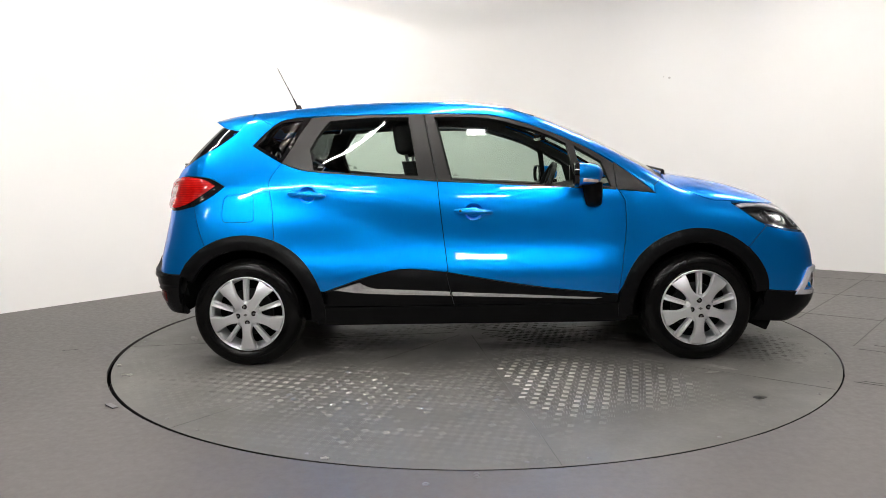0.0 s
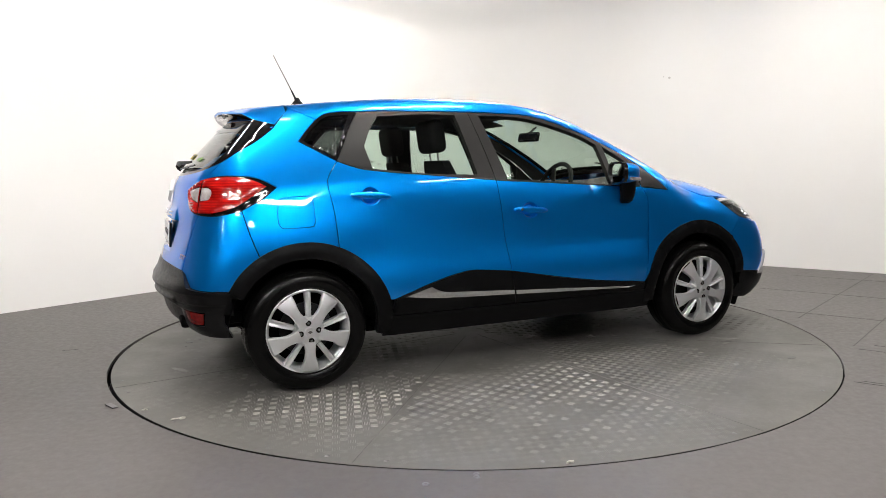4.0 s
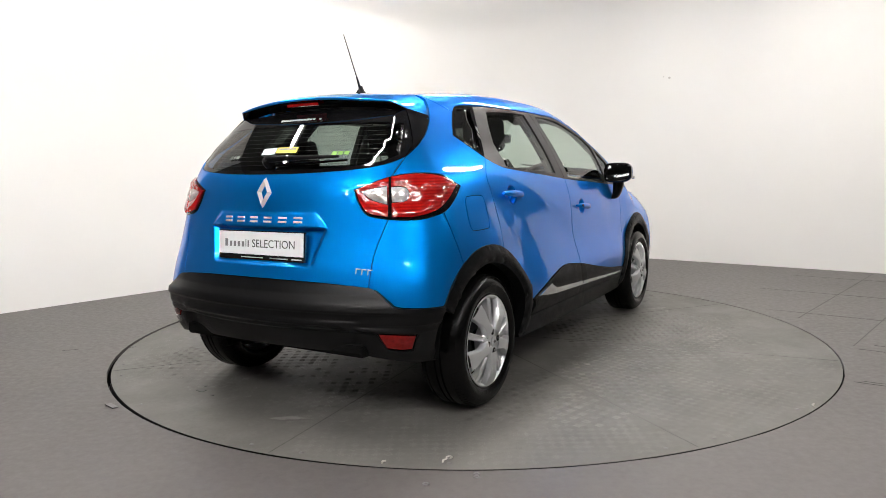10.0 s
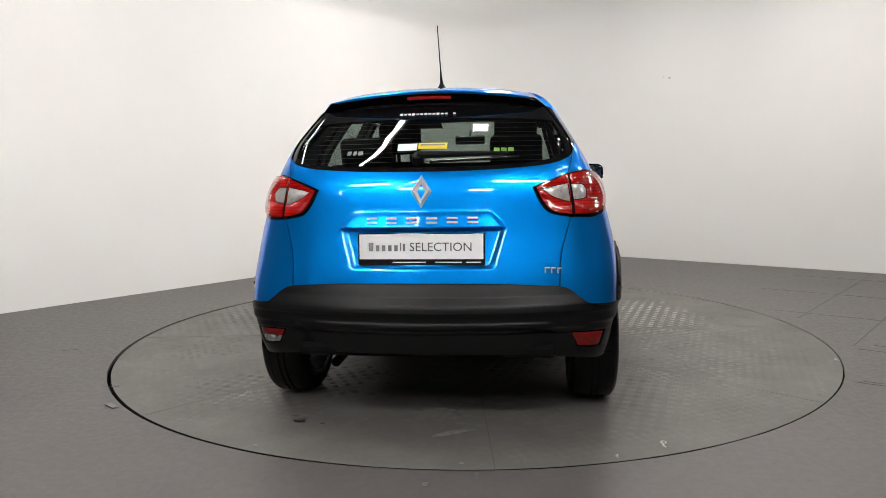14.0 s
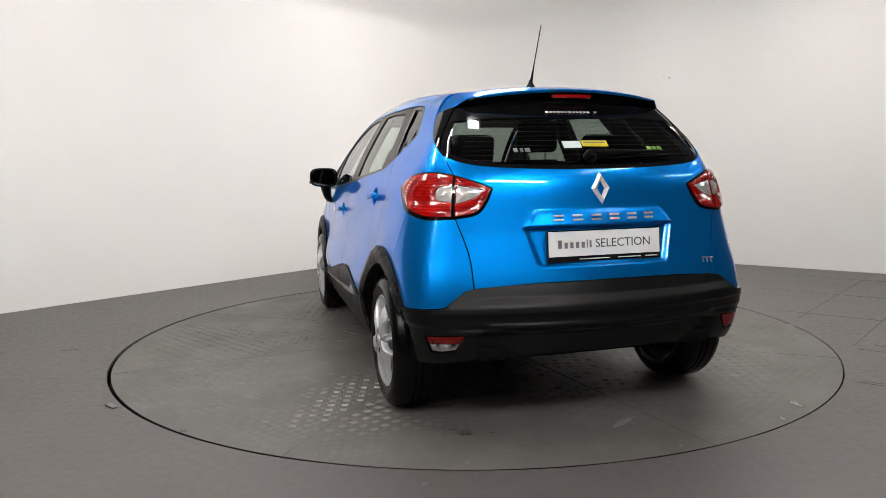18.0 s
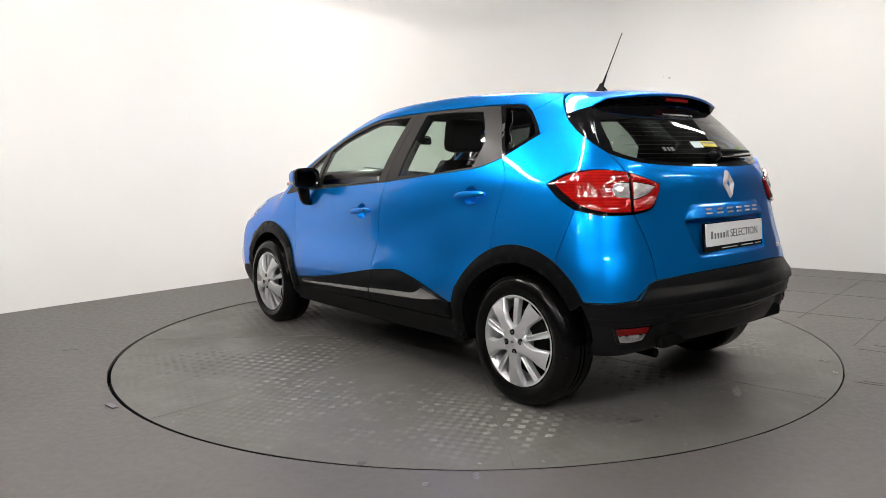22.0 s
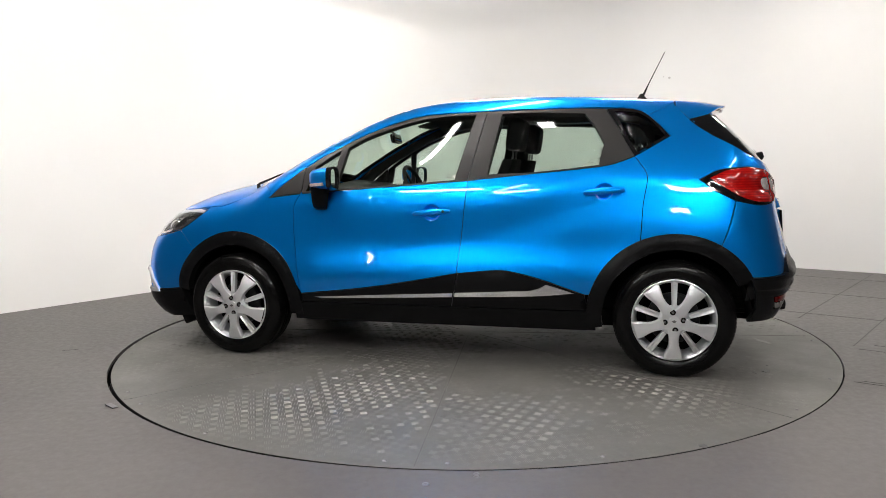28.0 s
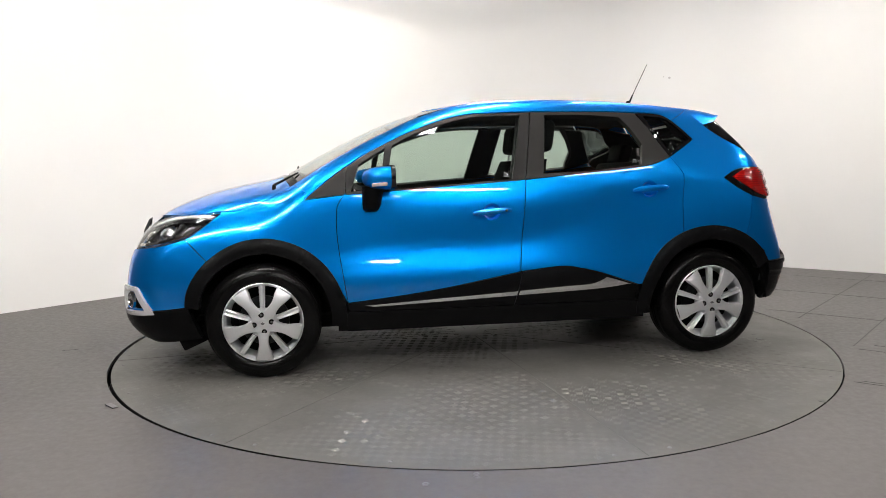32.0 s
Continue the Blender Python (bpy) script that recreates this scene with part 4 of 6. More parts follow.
# rear window: black band round it and the clear pane in it
FIN_IN = [(-1.690, 1.182), (-1.652, 1.240), (-1.640, 1.33), (-1.640, 1.405)]
win_out = loop_of(FIN_IN[::-1], across(GLASS_LOW), [MIRR(p) for p in FIN_IN], [MIRR(FIN_IN[-1]), (MID, 1.425), FIN_IN[-1]], step=0.02)
WIN_LOW = [(-1.715, 1.196), (-1.78, 1.172), (-1.86, 1.156), (-2.0, 1.144), (MID, 1.138)]
WIN_UP = [(-1.672, 1.335), (-1.80, 1.345), (-2.0, 1.350), (MID, 1.352)]
win_in = loop_of(across(WIN_LOW), [MIRR(WIN_LOW[0]), MIRR(WIN_UP[0])], across(WIN_UP)[::-1], [WIN_UP[0], WIN_LOW[0]], step=0.02)
panel("rear_window_band", win_out, GLOSSY_BLACK, tailgate, holes=[win_in], gap=0.002, off=-0.006, depth=0.012, cell=0.03, label="gloss black border of the rear window")
panel("rear_pane", win_in, REAR_GLASS, tailgate, gap=-0.001, off=-0.0065, depth=0.004, cell=0.04, label="dark heated rear window").visible_shadow = False
heat = bmesh.new()
for z in np.arange(1.165, 1.34, 0.021):
    ss = np.linspace(-1.76, 2 * MID + 1.76, 30)
    q = skin_side(ss, np.full(30, z))
    q = q - skin_normal(q) * 0.012
    for a, b in zip(q, q[1:]):
        bmesh.ops.create_cone(heat, segments=4, radius1=0.0007, radius2=0.0007, depth=float(np.linalg.norm(b - a)), matrix=Matrix.Translation((a + b) / 2) @ Vector(b - a).to_track_quat("Z", "Y").to_matrix().to_4x4())
part("heating_wires", heat, STEEL, tailgate, "thin heating wires in the rear window")
for m in (False, True):
    fin = loop_of(FIN_LOW, [FIN_LOW[-1], (-1.495, 1.378)], [(-1.495, 1.378), (-1.640, 1.408)], [(-1.640, 1.408), FIN_IN[-1]], FIN_IN[::-1][:-1] + [FIN_IN[0]], step=0.02)
    panel("window_fin", fin, GLOSSY_BLACK, car, off=-0.001, gap=0.002, mirror=m, label="gloss black fin beside the rear window")


def spoiler():
    """Roof spoiler: a thin blade whose lip bows back, pointed at its ends, with a dark underside."""
    cols = np.linspace(-1, 1, 45)
    top, under = [], []
    low_end = Vector(skin_side(np.array([-1.503]), np.array([1.356]))[0])
    low_end.x, low_end.y = low_end.x - 0.006, abs(low_end.y)
    for e in cols:
        yf = 0.508 * e
        xf = -1.318 + 0.007 * e * e
        f = Vector((xf, yf, float(skin_top(np.array([xf]), np.array([min(abs(yf), 0.495)]))[0, 2]) + 0.001 - 0.020 * abs(e) ** 16))
        lip = Vector((-1.615 + 0.078 * e * e, 0.474 * e, 1.475 - 0.036 * e * e))
        row = [f.lerp(lip, u) + Vector((0, 0, 0.010 * math.sin(math.pi * u) * (1 - e ** 4))) for u in np.linspace(0, 1, 10)]
        row.append(lip + Vector((-0.003, 0, -0.005)) * (1 - 0.7 * e ** 6))
        row.append(lip + Vector((0.003, 0, -0.013)) * (1 - 0.75 * e ** 6))
        top.append(row)
        u_end = Vector((-1.545 + 0.09 * e ** 2 + (low_end.x + 1.455) * e ** 4, low_end.y * e, 1.427 - (1.427 - low_end.z) * e ** 4))
        under.append([row[-1].lerp(u_end, u) + Vector((0, 0, 0.006 * math.sin(math.pi * u) * (1 - e ** 4))) for u in np.linspace(0, 1, 6)])

    def loft(rows):
        bm = bmesh.new()
        g = [[bm.verts.new(p) for p in r] for r in rows]
        for a, b in zip(g, g[1:]):
            for k in range(len(a) - 1):
                bm.faces.new((a[k], a[k + 1], b[k + 1], b[k]))
        return bm, g

    bm, g = loft(top)
    # pointed side faces, from the blade's end down to the pillar
    for r, sg in ((g[0], -1), (g[-1], 1)):
        tip = Vector((low_end.x, sg * low_end.y, low_end.z))
        prev = r
        for u in (0.25, 0.5, 0.75):
            row = [bm.verts.new(v.co.lerp(tip, u) + Vector((0, sg * 0.002 * math.sin(math.pi * u), 0))) for v in r]
            for k in range(len(r) - 1):
                bm.faces.new((prev[k], prev[k + 1], row[k + 1], row[k]))
            prev = row
        last = bm.verts.new(tip)
        for k in range(len(r) - 1):
            bm.faces.new((prev[k], prev[k + 1], last))
    bmesh.ops.recalc_face_normals(bm, faces=bm.faces[:])
    sp = part("spoiler", bm, PAINT, car, "blue roof spoiler over the rear window", True)
    low, _ = loft(under)
    bmesh.ops.recalc_face_normals(low, faces=low.faces[:])
    part("spoiler_underside", low, GLOSSY_BLACK, sp, "black underside", True)
    lamp = bmesh.new()
    rows = [[lamp.verts.new((-1.600 + 0.42 * y * y + dx, y, 1.458 - 0.165 * y * y + dz)) for y in np.linspace(-0.098, 0.098, 9)] for dx, dz in ((0.006, -0.002), (-0.006, -0.006), (-0.002, -0.019), (0.03, -0.021))]
    for a, b in zip(rows, rows[1:]):
        for k in range(len(a) - 1):
            lamp.faces.new((a[k], a[k + 1], b[k + 1], b[k]))
    bmesh.ops.recalc_face_normals(lamp, faces=lamp.faces[:])
    part("brake_lamp", lamp, RED_LENS, sp, "thin red high-level brake lamp", True)


spoiler()


def tail_lamp(mirror):
    full = loop_of(LAMP_UP, LAMP_LOW, step=0.012)
    base = panel("tail_lamp", full, GLOSSY_BLACK, car, gap=0.002, off=0.002, bulge=0.006, cell=0.016, mirror=mirror, label="large red tail lamp with a clear centre and black rim")
    seam = (-1.757, -1.763)
    up_o = [(-1.470, 1.052), (-1.548, 1.090), (-1.66, 1.105), (seam[0] + 0.003, 1.093)]
    lo_o = [(seam[1] + 0.005, 0.923), (-1.665, 0.926), (-1.584, 0.952), (-1.520, 1.004), (-1.470, 1.052)]
    outer = loop_of(up_o, [up_o[-1], lo_o[0]], lo_o, step=0.01)
    up_i = [(seam[0] - 0.003, 1.092), (-1.82, 1.069), (-1.888, 1.041)]
    lo_i = [(-1.888, 1.041), (-1.870, 0.988), (-1.838, 0.942), (seam[1] - 0.005, 0.924)]
    inner = loop_of(up_i, lo_i, [lo_i[-1], up_i[0]], step=0.01)
    cl_o = loop_of([(-1.755, 1.050), (-1.720, 1.050), (-1.700, 1.042), (-1.692, 1.022)], [(-1.692, 1.022), (-1.698, 0.999), (-1.715, 0.989), (-1.755, 0.986)], [(-1.755, 0.986), (-1.755, 1.050)], step=0.01)
    cl_i = loop_of([(-1.769, 1.054), (-1.82, 1.044), (-1.864, 1.033)], [(-1.864, 1.033), (-1.833, 1.004), (-1.800, 0.988), (-1.769, 0.978)], [(-1.769, 0.978), (-1.769, 1.054)], step=0.01)
    ribs = lambda s, z: 0.0006 * np.sin(z * 700) * (z < 0.985)
    ring = lambda s, z: 0.0006 * np.sin(np.hypot((s + 1.69) * 0.8, z - 1.01) * 200)
    panel("red_lens", outer, RED_LENS, base, holes=[cl_o], gap=0.0015, off=0.012, bulge=0.008, depth=0.012, cell=0.009, lift=lambda s, z: ribs(s, z) + ring(s, z), mirror=mirror, label="ribbed red lens")
    panel("red_lens", inner, RED_LENS, base, holes=[cl_i], gap=0.0015, off=0.012, bulge=0.008, depth=0.012, cell=0.009, lift=ribs, mirror=mirror, label="ribbed red lens")
    for lp, hole in ((outer, cl_o), (inner, cl_i)):
        out_l, in_l = inset(hole, -0.026), inset(hole, -0.015)
        keep = inside(inset(lp, 0.006), out_l)
        if keep.all():
            panel("light_guide", out_l, LIGHT_GUIDE, base, holes=[in_l], gap=0.0, off=0.0215, depth=0.004, cell=0.012, mirror=mirror, label="bright red light guide")
    facet = lambda s, z: 0.0009 * np.sin(s * 160) * np.sin(z * 170)
    panel("clear_lens", cl_o, CLEAR_LENS, base, gap=0.001, off=0.010, bulge=0.008, depth=0.008, cell=0.009, lift=facet, mirror=mirror, label="clear faceted lens")
    panel("clear_lens", cl_i, CLEAR_LENS, base, gap=0.001, off=0.010, bulge=0.008, depth=0.008, cell=0.009, lift=facet, mirror=mirror, label="clear faceted lens")


for side in (False, True):
    tail_lamp(side)

# painted corner of the rear bumper, and the black bumper below it
arch_c = arch(False, R_OUT, 120, 148.7)
for side in (False, True):
    corner = loop_of([(-1.557, 0.938), arch_c[0]], arch_c, [arch_c[-1], BUMP_TOP[0]], BUMP_TOP[:5], [BUMP_TOP[4], TAIL_SEAM_LOW[-1]], TAIL_SEAM_LOW[::-1], LAMP_LOW[3:6], step=0.02)
    panel("bumper_corner", corner, PAINT, car, mirror=side, label="blue painted corner of the rear bumper")
arch_d = arch(False, R_OUT - 0.01, 148.5, 172)


def bumper_lift(s, z):
    d = np.abs(s - MID)
    roll = np.interp(z, (0.30, 0.44, 0.453, 0.463, 0.475, 0.515, 0.526, 0.56, 0.60, 0.655), (-0.012, -0.010, 0.008, 0.008, 0.0, 0.012, 0.031, 0.029, 0.010, 0.0))
    roll = roll * (1 - 0.85 * step_at(d, 0.60, 0.22))
    notch = (1 - step_at(d, 0.46, 0.09)) * (1 - step_at(z, 0.470 - 0.02 * (d / 0.46) ** 6, 0.014)) * -0.026
    lip = (1 - step_at(d, 0.45, 0.04)) * 0.010 * np.exp(-((z - 0.478) / 0.012) ** 2)
    low = (1 - step_at(z, 0.475, 0.02)) * -0.012 * step_at(d, 0.40, 0.2)
    return roll + notch + lip + low


REFL_R = loop_of([(-1.685, 0.438), (-1.76, 0.444), (-1.826, 0.446)], [(-1.826, 0.446), (-1.79, 0.372)], [(-1.79, 0.372), (-1.74, 0.362), (-1.70, 0.366)], [(-1.70, 0.366), (-1.685, 0.438)], step=0.01)
REFL_L = np.array([MIRR(p) for p in REFL_R])[::-1]
BUMP_LOW = [(-1.60, 0.300), (-1.72, 0.305), (-1.90, 0.325), (MID, 0.335)]
bump_loop = loop_of([arch_d[-1], *arch_d[::-1][1:]], [arch_d[0], BUMP_TOP[0]], across(BUMP_TOP), [MIRR(BUMP_TOP[0]), MIRR(arch_d[0])], [MIRR(p) for p in arch_d], [MIRR(arch_d[-1]), MIRR(BUMP_LOW[0])], across(BUMP_LOW)[::-1], [BUMP_LOW[0], arch_d[-1]], step=0.02)
bumper = panel("rear_bumper", bump_loop, BUMPER_BLACK, car, holes=[REFL_R, REFL_L], cell=0.0115, off=0.004, lift=bumper_lift, depth=0.03, label="black grained plastic rear bumper")
for m in (False, True):
    panel("fog_housing", REFL_R, GLOSSY_BLACK, bumper, off=-0.024, gap=-0.006, depth=0.004, mirror=m)
    red_top = loop_of([(-1.690, 0.436), (-1.76, 0.441), (-1.821, 0.443)], [(-1.821, 0.443), (-1.806, 0.410)], [(-1.806, 0.410), (-1.698, 0.405)], [(-1.698, 0.405), (-1.690, 0.436)], step=0.01) if m else loop_of([(-1.692, 0.434), (-1.76, 0.440), (-1.819, 0.442)], [(-1.819, 0.442), (-1.792, 0.380)], [(-1.792, 0.380), (-1.74, 0.371), (-1.705, 0.374)], [(-1.705, 0.374), (-1.692, 0.434)], step=0.01)
    panel("reflector", red_top, DARK_RED, bumper, off=-0.014, gap=0.001, depth=0.008, bulge=0.004, cell=0.012, mirror=m, label="red reflector")
    if m:
        panel("reversing_lamp", loop_of([(-1.700, 0.402), (-1.804, 0.407)], [(-1.804, 0.407), (-1.790, 0.379)], [(-1.790, 0.379), (-1.74, 0.370), (-1.708, 0.373)], [(-1.708, 0.373), (-1.700, 0.402)], step=0.01), SMOKY_LENS, bumper, off=-0.014, gap=0.001, depth=0.008, bulge=0.004, cell=0.012, mirror=m, label="clear reversing lamp")


# plate, badge, lettering bars, wiper on the tailgate
def at_tail(y, z, out=0.0):
    """A pose on the tailgate: x to the viewer's right, y up, z out of the panel."""
    ss = np.linspace(-1.62, 2 * MID + 1.62, 160)
    s = float(np.interp(y, skin_side(ss, np.full(160, z))[:, 1], ss))
    p = skin_side(np.array([s]), np.array([z]))
    n = Vector(skin_normal(p)[0])
    right = Vector((0, -1, 0))
    right = (right - n * right.dot(n)).normalized()
    up = n.cross(right)
    m = Matrix((right, up, n)).transposed().to_4x4()
    m.translation = Vector(p[0]) + n * out
    return m


plate_m = at_tail(0, 0.798, -0.010)
plate_m = Matrix.Translation(plate_m.translation) @ Matrix(((0, 0, -1, 0), (-1, 0, 0, 0), (0, 1, 0, 0), (0, 0, 0, 1))) @ pose(0, 0, 0, -4)
plate = part("plate_holder", box((0.535, 0.134, 0.014), plate_m, 0.006), GLOSSY_BLACK, tailgate, "black plate holder", True)
part("plate_face", box((0.520, 0.104, 0.004), plate_m @ pose(0, 0.010, 0.0085), 0.0012), WHITE_PLATE, tailgate, "white dealer plate with grey print")
x = -0.222
for w, h in ((0.024, 0.036), (0.020, 0.026), (0.020, 0.026), (0.020, 0.026), (0.020, 0.026), (0.006, 0.036), (0.012, 0.032)):
    part("print_bar", box((w * 0.72, h * 0.95, 0.0008), plate_m @ pose(x + w / 2, 0.010 - 0.019 + h / 2, 0.0110)), PLATE_INK, tailgate, "grey print bar" if x < -0.2 else "")
    x += w + 0.006


def lettering(text, size, m, mat, parent, label):
    """A word in the built-in font, as a thin mesh; m: its left end on the base line."""
    cu = bpy.data.curves.new("print", "FONT")
    cu.body, cu.size, cu.extrude, cu.resolution_u = text, size, 0.0004, 3
    tmp = bpy.data.objects.new("print", cu)
    scene.collection.objects.link(tmp)
    bpy.context.view_layer.update()
    me = bpy.data.meshes.new_from_object(tmp.evaluated_get(bpy.context.evaluated_depsgraph_get()))
    bpy.data.objects.remove(tmp)
    bpy.data.curves.remove(cu)
    me.transform(m)
    me.materials.clear()
    me.materials.append(mat)
    ob = new("lettering", me)
    ob.parent = parent
    ob["label"] = label
    return ob


lettering("SELECTION", 0.0515, plate_m @ pose(-0.048, 0.010 - 0.0185, 0.0110), DARK_INK, tailgate, "grey printed word on the plate")
small = bmesh.new()
for x0, x1 in ((-0.12, 0.02), (0.06, 0.17), (0.19, 0.25)):
    add_box(small, (x1 - x0, 0.0042, 0.001), plate_m @ pose((x0 + x1) / 2, -0.055, 0.0075))
part("print_line", small, PALE_INK, tailgate, "small pale print, unreadable")


def letters():
    """Spaced chrome bars where the model name stands."""
    for k, y in enumerate(np.linspace(0.205, -0.215, 6)):
        m = at_tail(y, 0.9105, 0.0175)
        bm = bmesh.new()
        add_box(bm, (0.046, 0.0085, 0.006), m @ pose(0, 0.009, 0), 0.0015, 1)
        add_box(bm, (0.046, 0.0085, 0.006), m @ pose(0, -0.009, 0), 0.0015, 1)
        part("badge_bar", bm, SATIN, tailgate, "chrome badge bar" if k == 0 else "")
    m = at_tail(-0.545, 0.700, 0.002)
    bm = bmesh.new()
    for k in range(3):
        add_box(bm, (0.022, 0.005, 0.003), m @ pose((k - 1) * 0.027, 0.010, 0), 0.001, 1)
        add_box(bm, (0.005, 0.024, 0.003), m @ pose((k - 1) * 0.027 - 0.008, 0, 0), 0.001, 1)
    part("engine_badge", bm, SATIN, tailgate, "small chrome badge")


letters()
em = at_tail(0.0, 1.032, 0.004)
bm = bmesh.new()
out_p, in_p = [(0, 0.062), (0.040, 0), (0, -0.062), (-0.040, 0)], [(0, 0.030), (0.017, 0), (0, -0.030), (-0.017, 0)]
vo = [bm.verts.new(em @ Vector((p[0] * 1.10, p[1] * 1.14, 0.0))) for p in out_p]
vm = [bm.verts.new(em @ Vector((p[0] * 0.80, p[1] * 0.88, 0.016))) for p in out_p]
vi = [bm.verts.new(em @ Vector((p[0] * 0.95, p[1] * 1.1, 0.002))) for p in in_p]
for k in range(4):
    bm.faces.new((vo[k], vm[k], vm[(k + 1) % 4], vo[(k + 1) % 4]))
    bm.faces.new((vm[k], vi[k], vi[(k + 1) % 4], vm[(k + 1) % 4]))
bmesh.ops.recalc_face_normals(bm, faces=bm.faces[:])
part("emblem", bm, SATIN, tailgate, "chrome lozenge emblem")
base_m = at_tail(0.02, 1.162, 0.010)
wiper = part("rear_wiper", lathe([(0.001, 0.03), (0.018, 0.028), (0.026, 0.012), (0.028, -0.01)], 18, base_m), CLAD, tailgate, "black rear wiper", True)
arm0, arm1 = at_tail(0.02, 1.165, 0.032).translation, at_tail(-0.36, 1.172, 0.026).translation
bm = bmesh.new()
rows = []
for k in range(11):
    u = k / 10
    c = arm0.lerp(arm1, u) + Vector((-0.018 * math.sin(math.pi * u), 0, 0))
    r = 0.017 - 0.011 * u
    rows.append([bm.verts.new(c + Vector((0.7 * r * math.cos(a), 0, r * math.sin(a)))) for a in [2 * math.pi * j / 10 for j in range(10)]])
for a, b in zip(rows, rows[1:]):
    for j in range(10):
        bm.faces.new((a[j], a[(j + 1) % 10], b[(j + 1) % 10], b[j]))
bm.faces.new(rows[0])
bm.faces.new(rows[-1])
bmesh.ops.recalc_face_normals(bm, faces=bm.faces[:])
part("wiper_arm", bm, CLAD, wiper, smooth=True)
part("wiper_blade", rod(at_tail(-0.03, 1.152, 0.008).translation, at_tail(-0.40, 1.164, 0.012).translation, 0.006, 0.005, 6), RUBBER, wiper)
# stickers inside the rear window
part("sticker", box((0.085, 0.040, 0.001), at_tail(0.075, 1.222, -0.001)), AQUA, tailgate, "pale window sticker with unreadable print")
part("sticker", box((0.125, 0.036, 0.001), at_tail(-0.035, 1.226, -0.001)), YELLOW, tailgate, "yellow window sticker with unreadable print")
part("sticker_print", box((0.105, 0.008, 0.001), at_tail(-0.035, 1.230, 0.0004)), PLATE_INK, tailgate)
bm = bmesh.new()
for k, w in enumerate((0.018, 0.014, 0.022)):
    add_box(bm, (w, 0.022, 0.001), at_tail(0.335 - k * 0.026, 1.20, -0.001))
part("sticker", bm, ETCH, tailgate, "small white window sticker")
bm = bmesh.new()
for k in range(3):
    add_box(bm, (0.024, 0.020, 0.001), at_tail(-0.31 - k * 0.03, 1.205, -0.001))
part("sticker", bm, GREEN, tailgate, "small green window sticker")
bm = bmesh.new()
for k in range(14):
    if k != 12:
        add_box(bm, (0.013, 0.010 + 0.004 * (k % 3 == 0), 0.001), at_tail(0.125 - k * 0.0185, 1.372, 0.0005) @ Matrix.Shear("XZ", 4, (0, 0)))
part("window_print", bm, PALE_INK, tailgate, "row of pale print, unreadable")

# ---- top: bonnet, windscreen, roof ----
flip = lambda pts: [(x, -y) for x, y in pts]
HOOD_FRONT = [(1.52, 0.715), (1.66, 0.685), (1.80, 0.585), (1.89, 0.43), (1.945, 0.22), (1.962, 0.0)]
hood = loop_of(flip(HOOD_EDGE), flip(HOOD_FRONT) + HOOD_FRONT[::-1][1:], HOOD_EDGE[::-1], [HOOD_EDGE[0], (1.20, 0.35), (1.215, 0.0), (1.20, -0.35), (1.14, -0.690)], step=0.025)
panel("bonnet", hood, PAINT, car, skin=skin_top, cell=0.04, label="blue bonnet")
xs_r = np.linspace(-1.30, 0.22, 16)
roof = loop_of([(x, -rail_y(x)) for x in xs_r], [(0.22, -rail_y(0.22)), (0.30, -0.3), (0.325, 0.0), (0.30, 0.3), (0.22, rail_y(0.22))], [(x, rail_y(x)) for x in xs_r[::-1]], [(-1.30, rail_y(-1.30)), (-1.315, 0.0), (-1.30, -rail_y(-1.30))], step=0.03)
panel("roof", roof, PAINT, car, skin=skin_top, gap=0.001, cell=0.05, label="blue roof")
xs_w = np.linspace(0.22, 1.10, 14)
screen = loop_of([(x, -rail_y(x)) for x in xs_w], [(1.10, -rail_y(1.10)), (1.165, -0.35), (1.19, 0.0), (1.165, 0.35), (1.10, rail_y(1.10))], [(x, rail_y(x)) for x in xs_w[::-1]], [(0.22, rail_y(0.22)), (0.30, 0.3), (0.325, 0.0), (0.30, -0.3), (0.22, -rail_y(0.22))], step=0.03)
screen_in = inset(screen, 0.035)
panel("windscreen_band", screen, GLOSSY_BLACK, car, skin=skin_top, holes=[screen_in], off=-0.003, depth=0.01, gap=0.002, cell=0.04, label="black border of the windscreen")
panel("windscreen", screen_in, GLASS, car, skin=skin_top, off=-0.0035, depth=0.005, gap=0.0, cell=0.06, label="green-tinted windscreen").visible_shadow = False
cowl = loop_of([(1.10, -0.672), (1.165, -0.35), (1.19, 0.0), (1.165, 0.35), (1.10, 0.672)], [(1.10, 0.672), (1.135, 0.685)], [(1.135, 0.685), (1.20, 0.35), (1.215, 0.0), (1.20, -0.35), (1.135, -0.685)], [(1.135, -0.685), (1.10, -0.672)], step=0.03)
panel("cowl", cowl, CLAD, car, skin=skin_top, off=-0.012, gap=0.0, cell=0.02, label="black plastic cowl under the windscreen")
for x0, y0, x1, y1 in ((1.185, -0.50, 1.125, 0.08), (1.235, 0.60, 1.105, 0.50)):
    p0, p1 = (Vector(skin_top(np.array([x]), np.array([y]))[0]) for x, y in ((x0, y0), (x1, y1)))
    w = part("front_wiper", rod(p0 + Vector((0, 0, 0.022)), p1 + Vector((0, 0, 0.004)), 0.008, 0.005, 8), CLAD, car, "black windscreen wiper")
    part("wiper_pivot", lathe([(0.001, 0.026), (0.010, 0.024), (0.014, -0.010)], 14, Matrix.Translation(p0)), CLAD, w, smooth=True)

# ---- nose: lamps, grille, bumper ----
FMIRR = lambda p: (2 * FMID - p[0], p[1])


